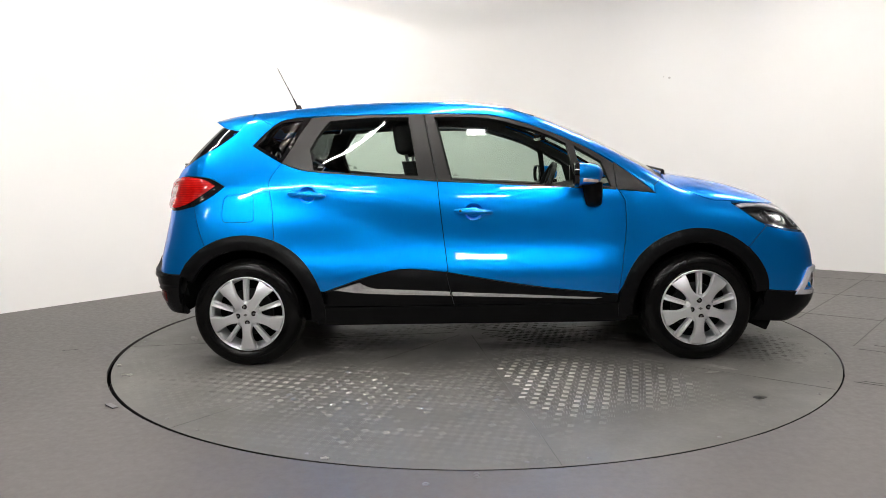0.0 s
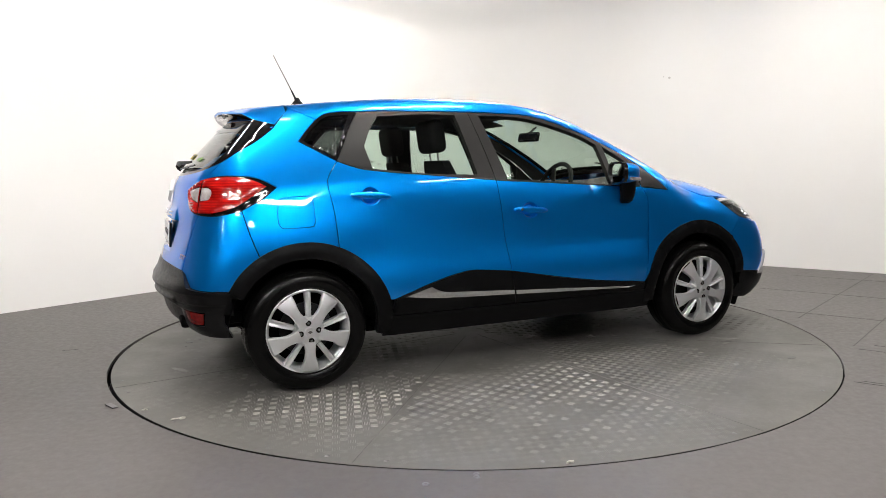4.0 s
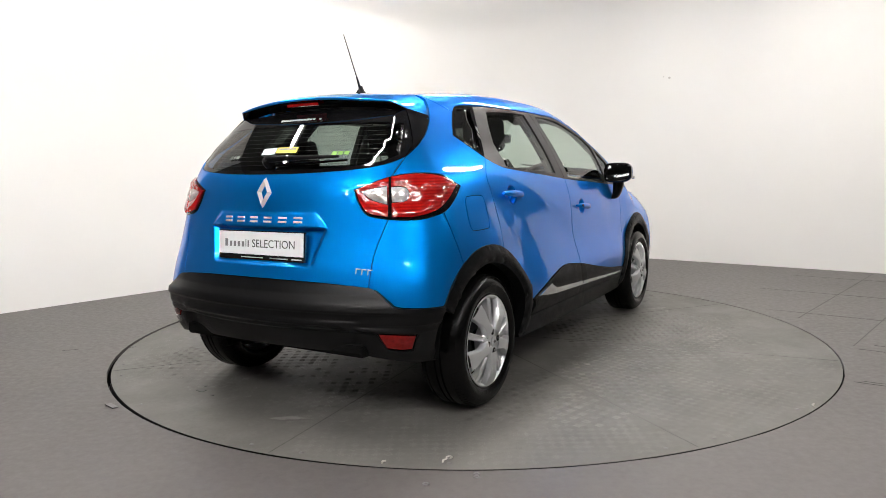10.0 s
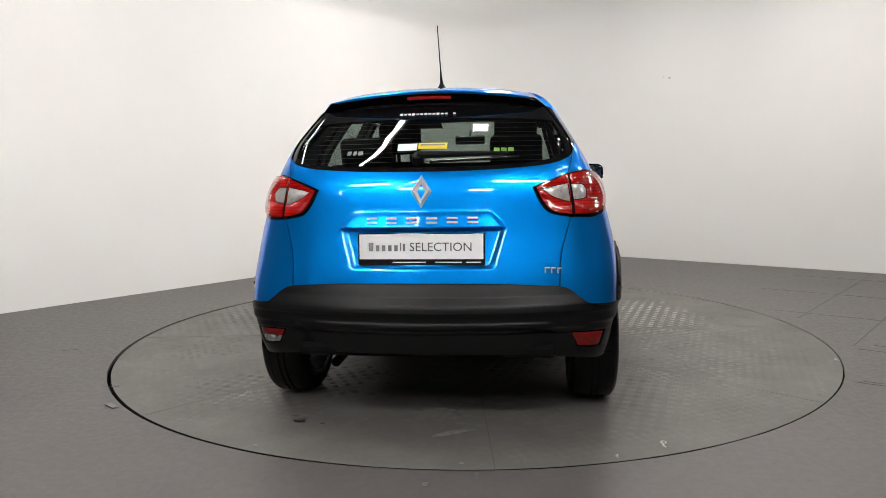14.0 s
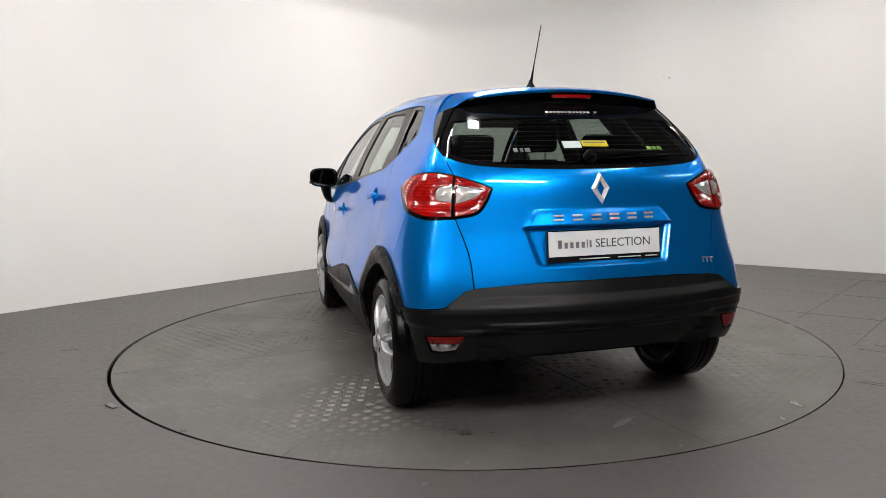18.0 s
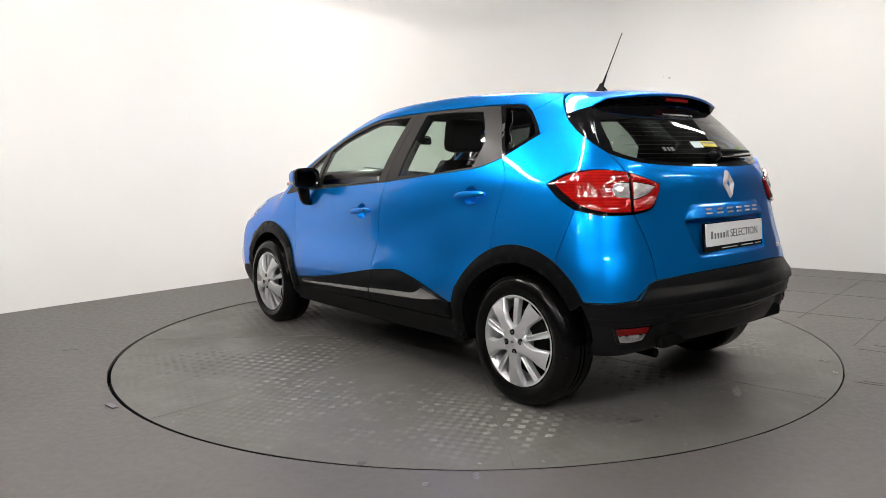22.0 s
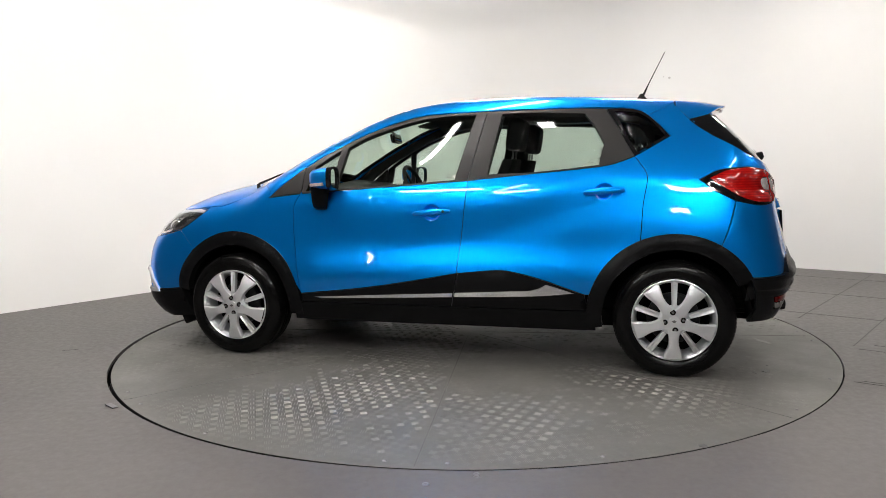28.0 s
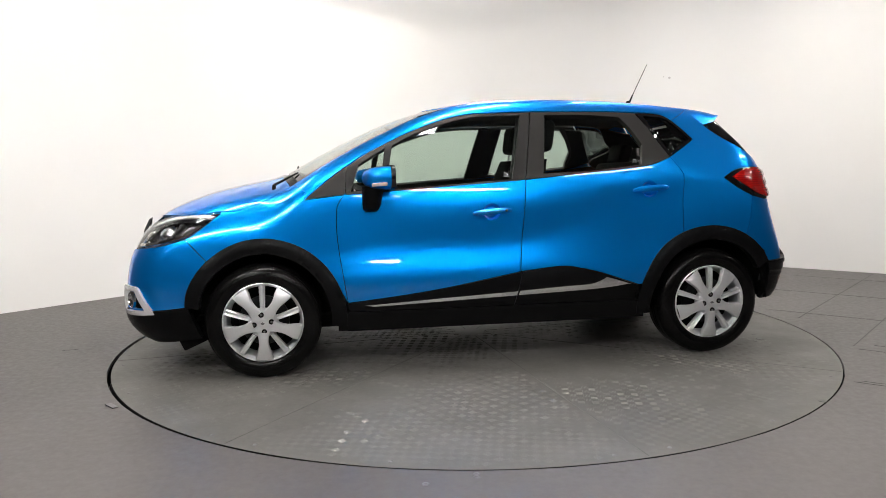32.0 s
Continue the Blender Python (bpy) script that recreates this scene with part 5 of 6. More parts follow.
def headlight(mirror):
    full = loop_of(HEAD_LOW, HEAD_UP, step=0.014)
    h = panel("headlight", full, LAMP_BOWL, car, gap=0.002, off=-0.035, depth=0.004, cell=0.025, mirror=mirror, label="long headlight with a dark housing and clear cover")
    panel("lamp_cover", full, CLEAR_COVER, h, gap=0.003, off=0.001, depth=0.03, cell=0.025, mirror=mirror, label="clear headlight cover").visible_shadow = False
    lens = [(1.545, 0.899), (1.61, 0.909), (1.715, 0.906), (1.80, 0.885), (1.862, 0.862)]
    band = [(1.560, 0.884), (1.62, 0.889), (1.715, 0.886), (1.80, 0.864), (1.872, 0.838)]
    dark = [(1.585, 0.862), (1.63, 0.868), (1.715, 0.864), (1.80, 0.845), (1.885, 0.815)]
    ring = lambda a, b: loop_of(a, [a[-1], b[-1]], b[::-1], [b[0], a[0]], step=0.012)
    panel("day_light", ring(lens, band), DAY_LENS, h, gap=0.001, off=-0.008, depth=0.012, cell=0.01, bulge=0.004, mirror=mirror, label="white day-running light strip")
    panel("lamp_bezel", ring(band, dark), GLOSSY_BLACK, h, gap=0.0005, off=-0.014, depth=0.012, cell=0.015, mirror=mirror, label="black bezel inside the lamp")
    edge = [(1.580, 0.846), (1.625, 0.792), (1.70, 0.762), (1.80, 0.742), (1.868, 0.736)]
    edge_in = [(1.600, 0.848), (1.640, 0.802), (1.71, 0.774), (1.80, 0.756), (1.866, 0.752)]
    panel("lamp_trim", ring(edge, edge_in), CHROME, h, gap=0.0, off=-0.010, depth=0.014, cell=0.01, bulge=0.003, mirror=mirror, label="bright trim along the lamp's lower edge")
    for s0 in (1.668, 1.782):
        div = loop_of([(s0, 0.775), (s0 + 0.004, 0.862)], [(s0 + 0.004, 0.862), (s0 + 0.016, 0.858)], [(s0 + 0.016, 0.858), (s0 + 0.012, 0.765)], [(s0 + 0.012, 0.765), (s0, 0.775)], step=0.012)
        panel("lamp_divider", div, DARK_STEEL, h, gap=0.0, off=-0.012, depth=0.02, cell=0.015, mirror=mirror)
    for s, z, r in ((1.730, 0.820, 0.040), (1.838, 0.802, 0.034)):
        p = skin_side(np.array([s]), np.array([z]))
        n = Vector(skin_normal(p)[0])
        m = Matrix.Translation(Vector(p[0]) - n * 0.040) @ n.to_track_quat("Z", "Y").to_matrix().to_4x4()
        if mirror:
            m = Matrix.Diagonal((1, -1, 1, 1)) @ m
        b = lathe([(r * 1.15, 0.018), (r * 1.12, 0.022), (r, 0.010), (r * 0.95, 0.014), (r * 0.7, 0.026), (r * 0.35, 0.032), (0.001, 0.033)], 20, m)
        bmesh.ops.recalc_face_normals(b, faces=b.faces[:])
        part("projector", b, CHROME, h, "round chrome reflector", True)


for side in (False, True):
    headlight(side)
hood_s = [top_edge(x, y) for x, y in HOOD_FRONT[1:-1]]
hood_mid = (FMID, float(skin_top(np.array([1.962]), np.array([0.0]))[0, 2]))
gr_up = [HEAD_UP[2], *[p for p in hood_s if p[0] > 1.95], hood_mid]
gr_low = [HEAD_UP[0], (2.0, 0.690), (FMID, 0.672)]
grille = loop_of([HEAD_UP[0], HEAD_UP[1], HEAD_UP[2]], across(gr_up), [FMIRR(p) for p in HEAD_UP[:3][::-1]], across(gr_low)[::-1], step=0.02)
panel("grille", grille, GLOSSY_BLACK, car, off=-0.006, cell=0.03, label="gloss black grille band with chrome lozenge")
bm = bmesh.new()
em = Matrix.Translation((2.086, 0, 0.770)) @ pose(0, 0, 0, 0, -19, 0) @ Matrix(((0, 0, 1, 0), (1, 0, 0, 0), (0, 1, 0, 0), (0, 0, 0, 1)))
vo = [bm.verts.new(em @ Vector((p[0] * 1.5, p[1] * 1.5, 0.0))) for p in out_p]
vm = [bm.verts.new(em @ Vector((p[0] * 1.1, p[1] * 1.15, 0.018))) for p in out_p]
vi = [bm.verts.new(em @ Vector((p[0] * 1.5, p[1] * 1.5, 0.002))) for p in in_p]
for k in range(4):
    bm.faces.new((vo[k], vm[k], vm[(k + 1) % 4], vo[(k + 1) % 4]))
    bm.faces.new((vm[k], vi[k], vi[(k + 1) % 4], vm[(k + 1) % 4]))
bmesh.ops.recalc_face_normals(bm, faces=bm.faces[:])
part("front_emblem", bm, CHROME, car, "chrome lozenge emblem")

arch_f = arch(True, R_OUT, 20, 48)
FOG = loop_of([(1.722, 0.372), (1.745, 0.44), (1.772, 0.508), (1.79, 0.520)], [(1.79, 0.520), (1.86, 0.520), (1.93, 0.512)], [(1.93, 0.512), (1.94, 0.44), (1.93, 0.358)], [(1.93, 0.358), (1.82, 0.362), (1.722, 0.372)], step=0.014)
fb_low = [(arch_f[0][0], 0.405), (1.722, 0.390), (1.95, 0.385), (2.1, 0.385), (FMID, 0.385)]
arch_f[-1] = SEAM_F[-1]
fbl = loop_of(SEAM_F, arch_f[::-1], [arch_f[0], fb_low[0]], across(fb_low), [FMIRR(fb_low[0]), FMIRR(arch_f[0])], [FMIRR(p) for p in arch_f], [FMIRR(p) for p in SEAM_F[::-1]], [FMIRR(p) for p in HEAD_LOW[2:]], across(gr_low)[::-1], HEAD_LOW[2:][::-1], step=0.02)
fog_l = np.array([FMIRR(p) for p in FOG])[::-1]
cut = lambda f: np.array([(s, max(z, 0.397)) for s, z in f])
fbump = panel("front_bumper", fbl, PAINT, car, holes=[cut(FOG), cut(fog_l)], cell=0.03, label="blue front bumper")
arch_g = arch(True, R_OUT - 0.01, 2, 14)
fl = loop_of([(arch_f[0][0], 0.402), (arch_g[0][0] - 0.005, 0.31), (1.60, 0.22)], [(1.60, 0.22), (1.80, 0.195), (2.0, 0.19), (FMID, 0.19), (2 * FMID - 2.0, 0.19), (2 * FMID - 1.8, 0.195), FMIRR((1.60, 0.22))], [FMIRR((1.60, 0.22)), FMIRR((arch_f[0][0], 0.402))], across(fb_low)[::-1], step=0.02)
flow = panel("lower_bumper", fl, CLAD, car, cell=0.03, off=0.006, bulge=0.01, depth=0.04, label="black plastic lower front bumper")
for m in (False, True):
    panel("fog_recess", FOG, CLAD, fbump, off=-0.03, gap=-0.004, depth=0.004, mirror=m, label="black fog lamp recess")
    panel("fog_bezel", FOG, SATIN, fbump, holes=[inset(FOG, 0.024)], off=0.012, depth=0.03, gap=0.0, bulge=0.004, cell=0.01, mirror=m, label="chrome fog lamp surround")
for m in (False, True):
    q = skin_side(np.array([1.845]), np.array([0.44]))
    nn = Vector(skin_normal(q)[0])
    m4 = Matrix.Translation(Vector(q[0]) - nn * 0.022) @ nn.to_track_quat("Z", "Y").to_matrix().to_4x4()
    if m:
        m4 = Matrix.Diagonal((1, -1, 1, 1)) @ m4
    b = lathe([(0.046, 0.004), (0.046, 0.018), (0.041, 0.020), (0.036, 0.008), (0.02, 0.002), (0.001, 0.0)], 22, m4)
    bmesh.ops.recalc_face_normals(b, faces=b.faces[:])
    part("fog_lamp", b, CHROME, fbump, "round chrome fog lamp", True)


# ---- inner shell, underbody, wheel wells ----
def inner_shell():
    """Dark lining behind the panels, up to the belt line."""
    ss = np.linspace(-2.335, 2.335, 150)
    top_z = np.interp(ss, (-2.335, -1.75, -1.45, -1.1, -0.6, 0.8, 1.1, 1.4, 2.335), (1.10, 1.12, 1.17, 1.15, 1.09, 1.008, 0.965, 0.86, 0.62))
    bm = bmesh.new()
    for sgn in (1, -1):
        grid = []
        for u in np.linspace(0, 1, 26):
            z0 = np.interp(ss, (-1.62, -1.45, 1.5, 1.7), (0.36, 0.26, 0.26, 0.24))
            z = z0 + (top_z - z0) * u
            p = skin_side(ss, z)
            p = p - skin_normal(p) * 0.045
            grid.append([bm.verts.new((x, sgn * y, h)) for x, y, h in p])
        for a, b in zip(grid, grid[1:]):
            for k in range(len(ss) - 1):
                q = [a[k], a[k + 1], b[k + 1], b[k]]
                c = sum((v.co for v in q), Vector()) / 4
                if any(math.hypot(c.x - w, c.z - WHEEL_Z) < 0.395 for w in (WHEEL_X, -WHEEL_X)) and abs(c.y) > 0.5:
                    continue
                bm.faces.new(q if sgn > 0 else q[::-1])
    bmesh.ops.delete(bm, geom=[v for v in bm.verts if not v.link_faces], context="VERTS")
    return part("inner_shell", bm, CABIN, car, "dark lining behind the panels", True)


inner_shell()
bm = bmesh.new()
add_box(bm, (3.30, 1.06, 0.10), pose(0.22, 0, 0.25), 0.02)
# wide and low slabs, unseen, added to keep light from leaking under the car
add_box(bm, (1.80, 1.56, 0.03), pose(0, 0, 0.262), 0.01)
add_box(bm, (0.6, 1.1, 0.06), pose(-1.60, 0, 0.36), 0.02)
add_box(bm, (1.72, 1.56, 0.08), pose(0, 0, 0.262), 0.02)
add_box(bm, (0.40, 0.95, 0.12), pose(-1.55, 0.0, 0.35), 0.03)
add_box(bm, (0.5, 1.2, 0.06), pose(1.45, 0, 0.20), 0.02)
part("underbody", bm, DARK, car, "dark floor pan with added slabs that block light")
for sx in (WHEEL_X, -WHEEL_X):
    for sy in (1, -1):
        bm = bmesh.new()
        n = 30
        rings = []
        for y in (0.52, 0.80):
            rings.append([bm.verts.new((sx + 0.392 * math.cos(math.pi * (1.0 - 1.0 * k / n)), sy * y, WHEEL_Z + 0.392 * math.sin(math.pi * (1.0 - 1.0 * k / n)))) for k in range(n + 1)])
        for k in range(n):
            bm.faces.new((rings[0][k], rings[0][k + 1], rings[1][k + 1], rings[1][k]))
        bm.faces.new(rings[0])
        part("wheel_well", bm, DARK, car, "black wheel arch liner")
bm = bmesh.new()
add_rod(bm, (-1.30, -0.6, 0.30), (-1.30, 0.6, 0.30), 0.05, n=12)
add_box(bm, (0.30, 0.9, 0.08), pose(-1.1, 0, 0.26), 0.03)
part("rear_axle", bm, DARK, car, "dark rear axle beam", True)
part("exhaust", rod((-1.60, 0.42, 0.275), (-1.78, 0.42, 0.270), 0.022, n=14), DARK, car, "short exhaust tail pipe", True)
for sy in (-1, 1):
    part("air_deflector", box((0.14, 0.16, 0.07), pose(1.70, sy * 0.64, 0.205, 0, 24, 0), 0.01), DARK, car, "black deflector ahead of the front wheel")


# ---- wheels ----
def spoke_mesh(m, wide):
    """One spoke from hub to rim, crowned across its width."""
    bm = bmesh.new()
    rows = []
    n = 9
    for k in range(n):
        u = k / (n - 1)
        r = 0.052 + (0.206 - 0.052) * u
        if wide:
            w = 0.034 - 0.010 * math.sin(math.pi * min(u * 1.3, 1)) + 0.014 * u ** 3
            h = 0.034 - 0.020 * u ** 2 + 0.006 * math.sin(math.pi * u)
        else:
            w = 0.0125 + 0.004 * u
            r = 0.080 + (0.206 - 0.080) * u
            h = 0.020 - 0.012 * u ** 2
        row = []
        cols = ((-1.0, -0.032), (-1.0, -0.006), (-0.86, 0.0), (-0.4, 0.002), (0.4, 0.002), (0.86, 0.0), (1.0, -0.006), (1.0, -0.032))
        if not wide:
            cols = ((-1.0, -0.03), (-1.0, -0.004), (-0.75, 0.0), (-0.25, -0.006), (0.25, -0.006), (0.75, 0.0), (1.0, -0.004), (1.0, -0.03))
        for a, dz in cols:
            row.append(bm.verts.new(m @ Vector((r, a * w, h + dz))))
        rows.append(row)
    for a, b in zip(rows, rows[1:]):
        for k in range(len(a) - 1):
            bm.faces.new((a[k], b[k], b[k + 1], a[k + 1]))
    bmesh.ops.recalc_face_normals(bm, faces=bm.faces[:])
    return bm


def wheel(x, sy, turn):
    """Tyre, alloy rim, spokes, cap and bolts; its local z points out of the car."""
    face = 0.870 if x > 0 else 0.866
    hub = Matrix.Translation((x, sy * (face - 0.034), WHEEL_Z)) @ (pose(0, 0, 0, 90) if sy < 0 else pose(0, 0, 0, -90)) @ pose(0, 0, 0, 0, 0, turn)
    rim = lathe([(0.203, -0.006), (0.2075, 0.004), (0.214, 0.009), (0.2185, 0.007), (0.219, -0.002), (0.213, -0.010), (0.205, -0.014), (0.196, -0.03), (0.190, -0.11), (0.205, -0.17), (0.214, -0.18)], 56, hub)
    bmesh.ops.recalc_face_normals(rim, faces=rim.faces[:])
    w = part("wheel", rim, ALLOY, car, "five-spoke silver alloy wheel with a black tyre", True)
    prof = [(0.214, 0.004), (0.222, 0.010), (0.226, 0.008), (0.232, 0.012), (0.255, 0.018), (0.262, 0.0195), (0.266, 0.018), (0.278, 0.016), (0.292, 0.009), (0.303, -0.003), (0.311, -0.018), (0.3145, -0.035), (0.3155, -0.055)]
    groove = [(0.3155, -0.072), (0.308, -0.0725), (0.308, -0.080), (0.3155, -0.0805)]
    back = [(0.3155, -0.10), (0.308, -0.1005), (0.308, -0.108), (0.3155, -0.1085), (0.3155, -0.13), (0.3145, -0.15), (0.311, -0.167), (0.303, -0.182), (0.28, -0.198), (0.25, -0.203), (0.214, -0.188)]
    tyre = lathe(prof + groove + back, 72, hub)
    # the tyre flattens a little where it stands
    for v in tyre.verts:
        v.co.z = max(v.co.z, 0.001)
    bmesh.ops.recalc_face_normals(tyre, faces=tyre.faces[:])
    part("tyre", tyre, RUBBER, w, "black rubber tyre", True)
    tread = bmesh.new()
    for k in range(90):
        a = 2 * math.pi * k / 90
        for h0, h1 in ((-0.030, -0.004), (-0.155, -0.182)):
            r0, r1 = (0.3150, 0.3045) if h0 > -0.1 else (0.3145, 0.3035)
            c, s = math.cos(a), math.sin(a)
            d = 0.0075
            q = [Vector((r0 * c + s * d, r0 * s - c * d, h0)), Vector((r0 * c - s * d, r0 * s + c * d, h0)), Vector((r1 * c - s * d, r1 * s + c * d, h1)), Vector((r1 * c + s * d, r1 * s - c * d, h1))]
            o = Vector((c, s, 0)) * 0.0012
            lo = [tread.verts.new(hub @ (v - o)) for v in q]
            hi = [tread.verts.new(hub @ (v + o)) for v in q]
            if min(v.co.z for v in hi) < 0.004:
                continue
            tread.faces.new(hi)
            for j in range(4):
                tread.faces.new((lo[j], lo[(j + 1) % 4], hi[(j + 1) % 4], hi[j]))
    bmesh.ops.recalc_face_normals(tread, faces=tread.faces[:])
    tagged(part("tread_pattern", tread, RUBBER, w), kind="stuff")
    for k in range(5):
        part("spoke", spoke_mesh(hub @ pose(0, 0, 0, 0, 0, 72 * k), True), ALLOY, w, smooth=True)
        part("rib_spoke", spoke_mesh(hub @ pose(0, 0, 0, 0, 0, 72 * k + 36), False), ALLOY, w, smooth=True)
    disc = lathe([(0.001, 0.030), (0.045, 0.031), (0.066, 0.028), (0.078, 0.018), (0.082, 0.0), (0.075, -0.03)], 40, hub)
    bmesh.ops.recalc_face_normals(disc, faces=disc.faces[:])
    part("hub", disc, ALLOY, w, smooth=True)
    cap = lathe([(0.001, 0.0385), (0.018, 0.038), (0.024, 0.036), (0.026, 0.030)], 28, hub)
    bmesh.ops.recalc_face_normals(cap, faces=cap.faces[:])
    part("hub_cap", cap, ALLOY, w, "round silver cap with a lozenge", True)
    part("cap_mark", prism([(0, 0.013), (0.008, 0), (0, -0.013), (-0.008, 0)], 0.038, 0.040, hub), STEEL, w)
    for k in range(4):
        b = lathe([(0.001, 0.0355), (0.0060, 0.0352), (0.0068, 0.030)], 10, hub @ pose(0, 0, 0, 0, 0, 90 * k + 8) @ pose(0.047, 0, 0))
        part("wheel_bolt", b, STEEL, w)
        # no recess is cut: a black disc on the hub paints its shade
        part("bolt_shade", lathe([(0.001, 0.0338), (0.0150, 0.0338), (0.0150, 0.030)], 14, hub @ pose(0, 0, 0, 0, 0, 90 * k + 8) @ pose(0.047, 0, -0.0012)), GLOSSY_BLACK, w, "flat black disc for the shade of a bolt recess")
    brake = lathe([(0.05, -0.06), (0.135, -0.06), (0.137, -0.066), (0.137, -0.08), (0.05, -0.08)], 40, hub)
    part("brake_disc", brake, DARK_STEEL, w, "steel brake disc, coloured dark for its shade", True)
    part("wheel_back", lathe([(0.001, -0.105), (0.19, -0.105)], 32, hub), DARK, w)


# a spoke points straight down on every wheel
for x in (WHEEL_X, -WHEEL_X):
    for sy in (1, -1):
        wheel(x, sy, -90 if sy < 0 else 90)


# ---- mirrors, aerial ----
def door_mirror(mirror):
    sg = -1 if not mirror else 1
    S = Matrix.Diagonal((1, sg, 1, 1))
    bm = bmesh.new()
    rows = []
    n = 16
    for u, xs_, k in ((0.0, 0.590, 0.92), (0.10, 0.592, 0.97), (0.35, 0.62, 0.95), (0.6, 0.665, 0.89), (0.8, 0.705, 0.77), (0.93, 0.726, 0.56), (1.0, 0.735, 0.22)):
        row = []
        for j in range(n):
            a = 2 * math.pi * j / n
            c, s = math.cos(a), math.sin(a)
            cy = abs(c) ** 0.55 * math.copysign(1, c) * 0.100
            cz = abs(s) ** 0.55 * math.copysign(1, s) * (0.070 if s > 0 else 0.066)
            taper = 1.0 - 0.16 * (c > 0) * c * (s < 0)
            row.append(bm.verts.new(S @ Vector((xs_ - 0.012 * (cy / 0.1), 0.884 + cy * k, 1.084 + cz * k * taper))))
        rows.append(row)
    for a, b in zip(rows, rows[1:]):
        for j in range(n):
            bm.faces.new((a[j], a[(j + 1) % n], b[(j + 1) % n], b[j]))
    bm.faces.new(rows[-1])
    bmesh.ops.recalc_face_normals(bm, faces=bm.faces[:])
    cap = part("door_mirror", bm, PAINT, car, "blue door mirror on a black foot", True)
    bm = bmesh.new()
    ring = [v.co.copy() for v in cap.data.vertices][:n]
    c0 = sum(ring, Vector()) / n
    z = [bm.verts.new(c0 + (v - c0) * 1.105 + Vector((0.016, 0, 0))) for v in ring]
    a = [bm.verts.new(c0 + (v - c0) * 1.105 + Vector((-0.008, 0, 0))) for v in ring]
    b = [bm.verts.new(c0 + (v - c0) * 0.93 + Vector((-0.012, 0, 0))) for v in ring]
    d = [bm.verts.new(c0 + (v - c0) * 0.92 + Vector((0.004, 0, 0))) for v in ring]
    for p, q in ((z, a), (a, b), (b, d)):
        for j in range(n):
            bm.faces.new((p[j], p[(j + 1) % n], q[(j + 1) % n], q[j]))
    bmesh.ops.recalc_face_normals(bm, faces=bm.faces[:])
    part("mirror_rim", bm, GLOSSY_BLACK, cap, "black rim", True)
    bm = bmesh.new()
    bm.faces.new([bm.verts.new(c0 + (v - c0) * 0.93 + Vector((0.002, 0, 0))) for v in ring])
    part("mirror_glass", bm, MIRROR, cap, "mirror glass")
    # indicator
    part("indicator", box((0.085, 0.022, 0.020), S @ pose(0.655, 0.972, 1.052, 0, 4, -8), 0.006), CLEAR_LENS, cap, "small clear side indicator", True)
    # foot
    bm = bmesh.new()
    rows = []
    for x, y, z, w, h in ((0.685, 0.862, 1.040, 0.060, 0.042), (0.690, 0.858, 0.995, 0.056, 0.036), (0.696, 0.848, 0.945, 0.050, 0.030), (0.700, 0.834, 0.915, 0.044, 0.026), (0.700, 0.820, 0.902, 0.030, 0.018)):
        rows.append([bm.verts.new(S @ Vector((x + w * math.cos(2 * math.pi * j / 10), y + h * math.sin(2 * math.pi * j / 10), z))) for j in range(10)])
    for a, b in zip(rows, rows[1:]):
        for j in range(10):
            bm.faces.new((a[j], a[(j + 1) % 10], b[(j + 1) % 10], b[j]))
    bm.faces.new(rows[-1])
    bmesh.ops.recalc_face_normals(bm, faces=bm.faces[:])
    part("mirror_foot", bm, CLAD, cap, "black mirror foot", True)


for side in (False, True):
    door_mirror(side)
aerial = part("aerial_base", lathe([(0.001, 0.05), (0.008, 0.048), (0.014, 0.030), (0.030, 0.006), (0.034, -0.004)], 16, Matrix.Translation((-1.134, 0, 1.530)) @ Matrix.Diagonal((1.4, 0.8, 1, 1))), CLAD, car, "black roof aerial", True)
bm = bmesh.new()
add_rod(bm, (-1.140, 0, 1.560), (-1.168, 0, 1.622), 0.008, 0.0045, 10)
add_rod(bm, (-1.168, 0, 1.622), (-1.268, 0, 1.826), 0.0032, 0.0022, 8)
part("aerial_rod", bm, CLAD, aerial, smooth=True)


# ---- cabin ----
def soft_box(size, m, b):
    return box(size, m, b, 4)


def front_seat(y):
    s = part("front_seat", soft_box((0.50, 0.50, 0.16), pose(0.02, y, 0.56, 0, -6, 0), 0.06), CLOTH, car, "dark cloth front seat", True)
    bm = bmesh.new()
    rows = []
    n = 14
    for u in np.linspace(0, 1, 9):
        z = 0.60 + 0.58 * u
        x = -0.20 - 0.17 * u
        w = 0.235 - 0.03 * u - 0.06 * max(u - 0.8, 0) / 0.2
        t = 0.075 - 0.03 * u
        rows.append([bm.verts.new((x + t * abs(math.sin(a)) ** 0.7 * math.copysign(1, math.sin(a)), y + w * abs(math.cos(a)) ** 0.5 * math.copysign(1, math.cos(a)), z)) for a in [2 * math.pi * j / n for j in range(n)]])
    for a, b in zip(rows, rows[1:]):
        for j in range(n):
            bm.faces.new((a[j], a[(j + 1) % n], b[(j + 1) % n], b[j]))
    bm.faces.new(rows[-1])
    bmesh.ops.recalc_face_normals(bm, faces=bm.faces[:])
    part("backrest", bm, CLOTH, s, smooth=True)
    part("headrest", soft_box((0.105, 0.26, 0.20), pose(-0.405, y, 1.325, 0, -8, 0), 0.05), CLOTH, s, smooth=True)
    bm = bmesh.new()
    for dy in (-0.06, 0.06):
        add_rod(bm, (-0.375, y + dy, 1.14), (-0.395, y + dy, 1.28), 0.006, n=8)
    part("headrest_post", bm, STEEL, s)


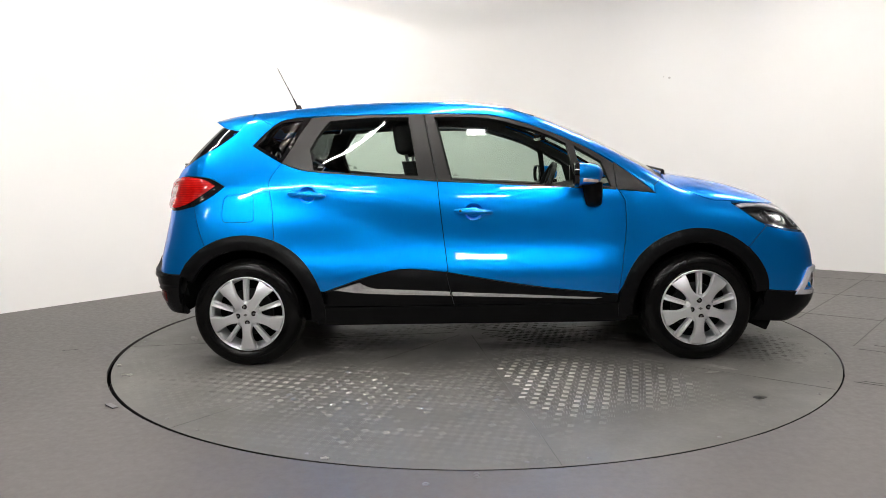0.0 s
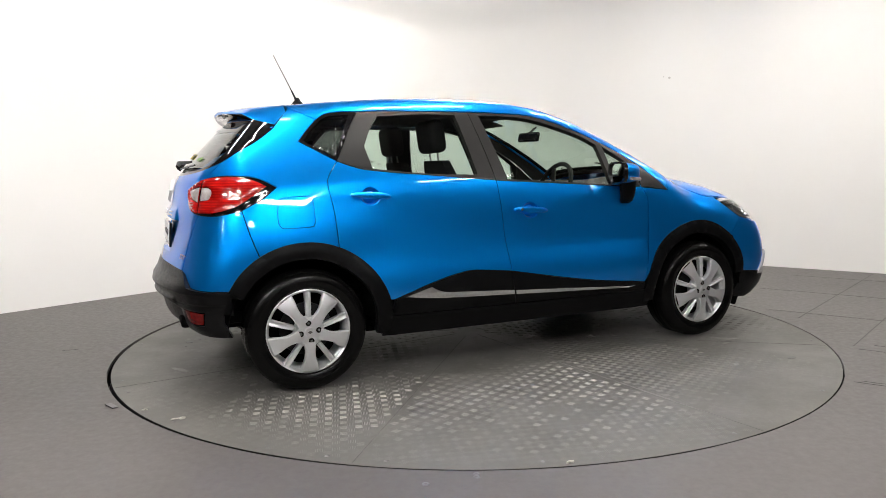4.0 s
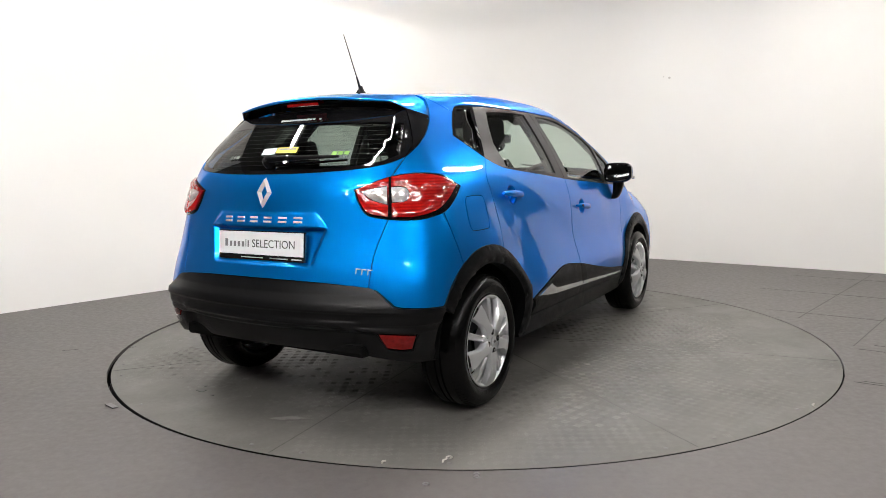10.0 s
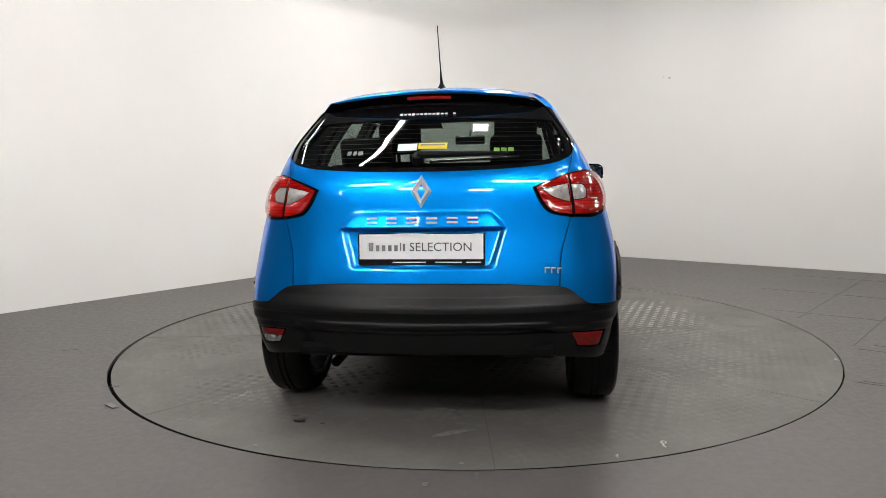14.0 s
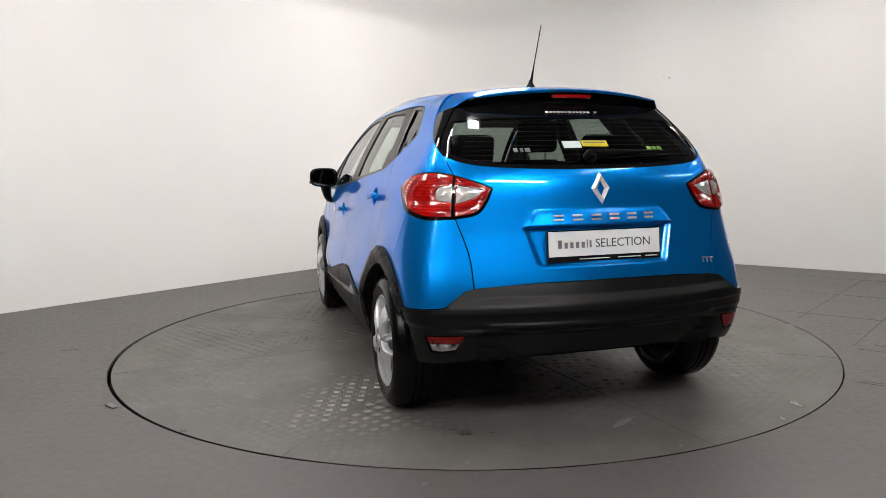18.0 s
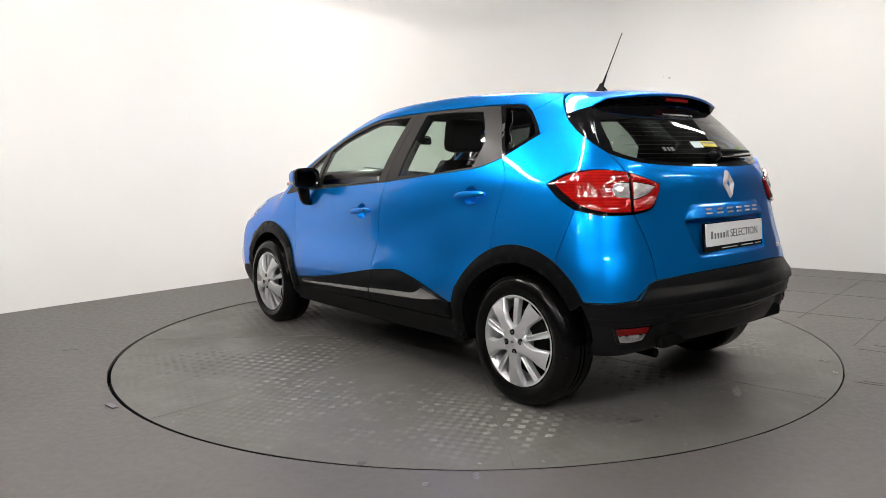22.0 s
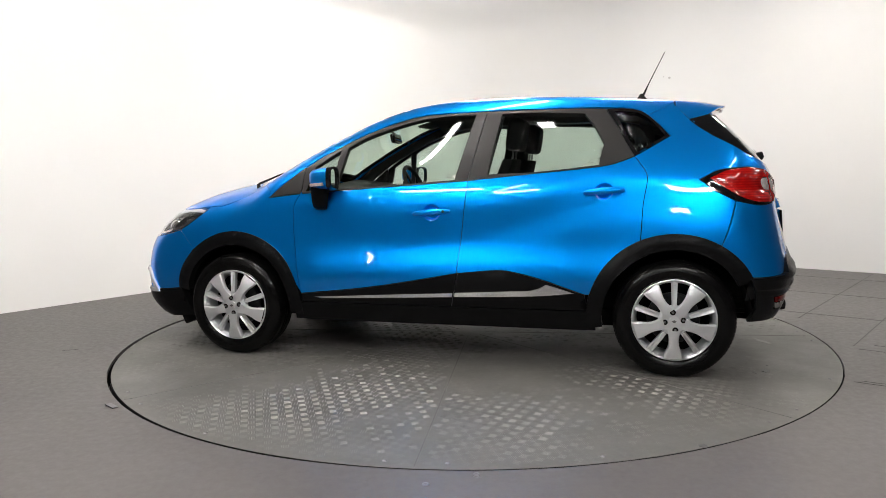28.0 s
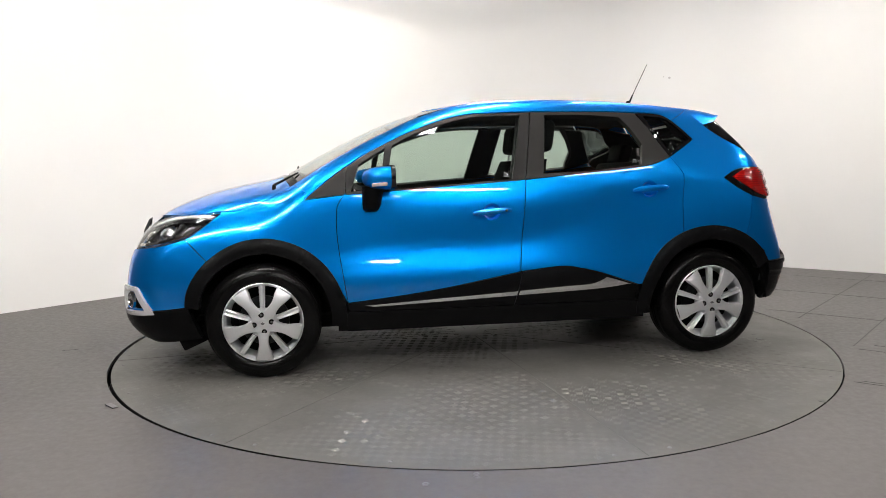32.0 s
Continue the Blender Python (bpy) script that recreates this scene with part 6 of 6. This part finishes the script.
for y in (-0.36, 0.36):
    front_seat(y)
bench = part("rear_seat", soft_box((0.48, 1.24, 0.17), pose(-0.78, 0, 0.58, 0, -5, 0), 0.06), CLOTH, car, "dark cloth rear bench", True)
part("bench_back", soft_box((0.15, 1.22, 0.58), pose(-1.12, 0, 0.87, 0, -18, 0), 0.05), CLOTH, bench, smooth=True)
for y in (-0.38, 0.38):
    part("headrest", soft_box((0.09, 0.26, 0.15), pose(-1.235, y, 1.215, 0, -14, 0), 0.035), CLOTH, bench, smooth=True)
part("parcel_shelf", box((0.40, 1.16, 0.02), pose(-1.48, 0, 1.075), 0.008), CABIN, car, "dark parcel shelf")
bm = bmesh.new()
ys = np.linspace(-0.70, 0.70, 25)
prof = [(1.10, 1.03), (0.95, 1.035), (0.75, 1.015), (0.66, 0.985), (0.62, 0.93), (0.60, 0.80), (0.70, 0.70)]
rows = [[bm.verts.new((x + 0.02 * math.cos(3 * y) - 0.12 * (abs(y) / 0.7) ** 4 * (x > 0.9), y, z + 0.03 * math.exp(-((y + 0.36) / 0.17) ** 2) * (0.7 < x < 1.0))) for x, z in prof] for y in ys]
for a, b in zip(rows, rows[1:]):
    for k in range(len(prof) - 1):
        bm.faces.new((a[k], b[k], b[k + 1], a[k + 1]))
bmesh.ops.recalc_face_normals(bm, faces=bm.faces[:])
dash = part("dashboard", bm, CABIN, car, "charcoal dashboard", True)
part("dash_screen", box((0.03, 0.22, 0.13), pose(0.615, 0.0, 0.90, 0, -10, 0), 0.01), GLOSSY_BLACK, dash)
# steering wheel, on the car's right
hubm = Matrix.Translation((0.47, -0.36, 0.985)) @ pose(0, 0, 0, 0, -66, 0)
bm = bmesh.new()
n, k2 = 40, 8
rings = []
for i in range(n):
    a = 2 * math.pi * i / n
    rings.append([bm.verts.new(hubm @ Vector(((0.182 + 0.015 * math.cos(b)) * math.cos(a), (0.182 + 0.015 * math.cos(b)) * math.sin(a), 0.015 * math.sin(b)))) for b in [2 * math.pi * j / k2 for j in range(k2)]])
for i in range(n):
    a, b = rings[i], rings[(i + 1) % n]
    for j in range(k2):
        bm.faces.new((a[j], b[j], b[(j + 1) % k2], a[(j + 1) % k2]))
bmesh.ops.recalc_face_normals(bm, faces=bm.faces[:])
steer = part("steering_wheel", bm, CABIN, car, "black steering wheel", True)
bm = bmesh.new()
add_box(bm, (0.10, 0.14, 0.04), hubm @ pose(0, 0, -0.01), 0.015)
for a in (90, 210, 330):
    add_box(bm, (0.11, 0.035, 0.014), hubm @ pose(0, 0, 0, 0, 0, a - 60) @ pose(0.12, 0, -0.003), 0.004)
add_rod(bm, hubm @ Vector((0, 0, -0.02)), hubm @ Vector((0, 0, -0.25)), 0.04, n=12)
part("steering_hub", bm, CABIN, steer)
# interior mirror and sun visors, roof lining, pillar trims
im = part("interior_mirror", soft_box((0.035, 0.22, 0.065), pose(0.50, 0.0, 1.345, 0, 12, 6), 0.015), GLOSSY_BLACK, car, "black interior mirror", True)
part("mirror_stalk", rod((0.50, 0, 1.37), (0.56, 0, 1.415), 0.008, n=8), CABIN, im)
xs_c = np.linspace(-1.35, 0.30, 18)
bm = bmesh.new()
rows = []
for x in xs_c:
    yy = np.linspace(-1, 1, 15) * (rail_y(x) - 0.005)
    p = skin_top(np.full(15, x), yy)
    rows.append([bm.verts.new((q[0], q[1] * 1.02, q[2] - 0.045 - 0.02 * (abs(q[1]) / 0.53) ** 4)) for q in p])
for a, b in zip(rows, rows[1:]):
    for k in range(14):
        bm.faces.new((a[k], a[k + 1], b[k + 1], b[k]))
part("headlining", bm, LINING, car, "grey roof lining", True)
for sy in (-1, 1):
    for y in (0.36,):
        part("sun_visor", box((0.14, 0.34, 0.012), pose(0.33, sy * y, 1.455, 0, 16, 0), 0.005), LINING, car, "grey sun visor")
for m in (False, True):
    for loop, nm in ((loop_of([(-0.29, 1.09), (-0.36, 1.45)], [(-0.36, 1.45), (-0.19, 1.45)], [(-0.19, 1.45), (-0.10, 1.07)], [(-0.10, 1.07), (-0.29, 1.09)]), "pillar_trim"),
                     (loop_of([(-0.90, 1.13), (-0.945, 1.26), (-0.86, 1.44)], [(-0.86, 1.44), (-0.99, 1.43)], [(-0.99, 1.43), (-1.12, 1.19)], [(-1.12, 1.19), (-0.90, 1.13)]), "pillar_trim"),
                     (loop_of([(-1.27, 1.33), (-1.20, 1.45)], [(-1.20, 1.45), (-1.50, 1.40)], [(-1.50, 1.40), (-1.62, 1.22), (-1.64, 1.10)], [(-1.64, 1.10), (-1.25, 1.10)], [(-1.25, 1.10), (-1.12, 1.19), (-1.31, 1.28), (-1.27, 1.33)]), "rear_pillar_trim")):
        panel(nm, loop, CABIN, car, off=-0.035, depth=0.02, gap=0.0, cell=0.06, mirror=m)


# ---- what moves: the turntable and the car on it ----
def motions():
    spin, drive = [], []
    for t, a in TURN:
        m = pose(0, 0, 0, 0, 0, a)
        spin.append((t, m))
        drive.append((t, m @ Matrix.Translation((*CAR_OFF, 0.0))))
    walk(turntable, spin)
    walk(car, drive)
    for ob, (x, y) in SCRAPS:
        walk(ob, [(t, pose(0, 0, 0, 0, 0, a) @ Matrix.Translation((x, y, 0.0))) for t, a in TURN])


motions()
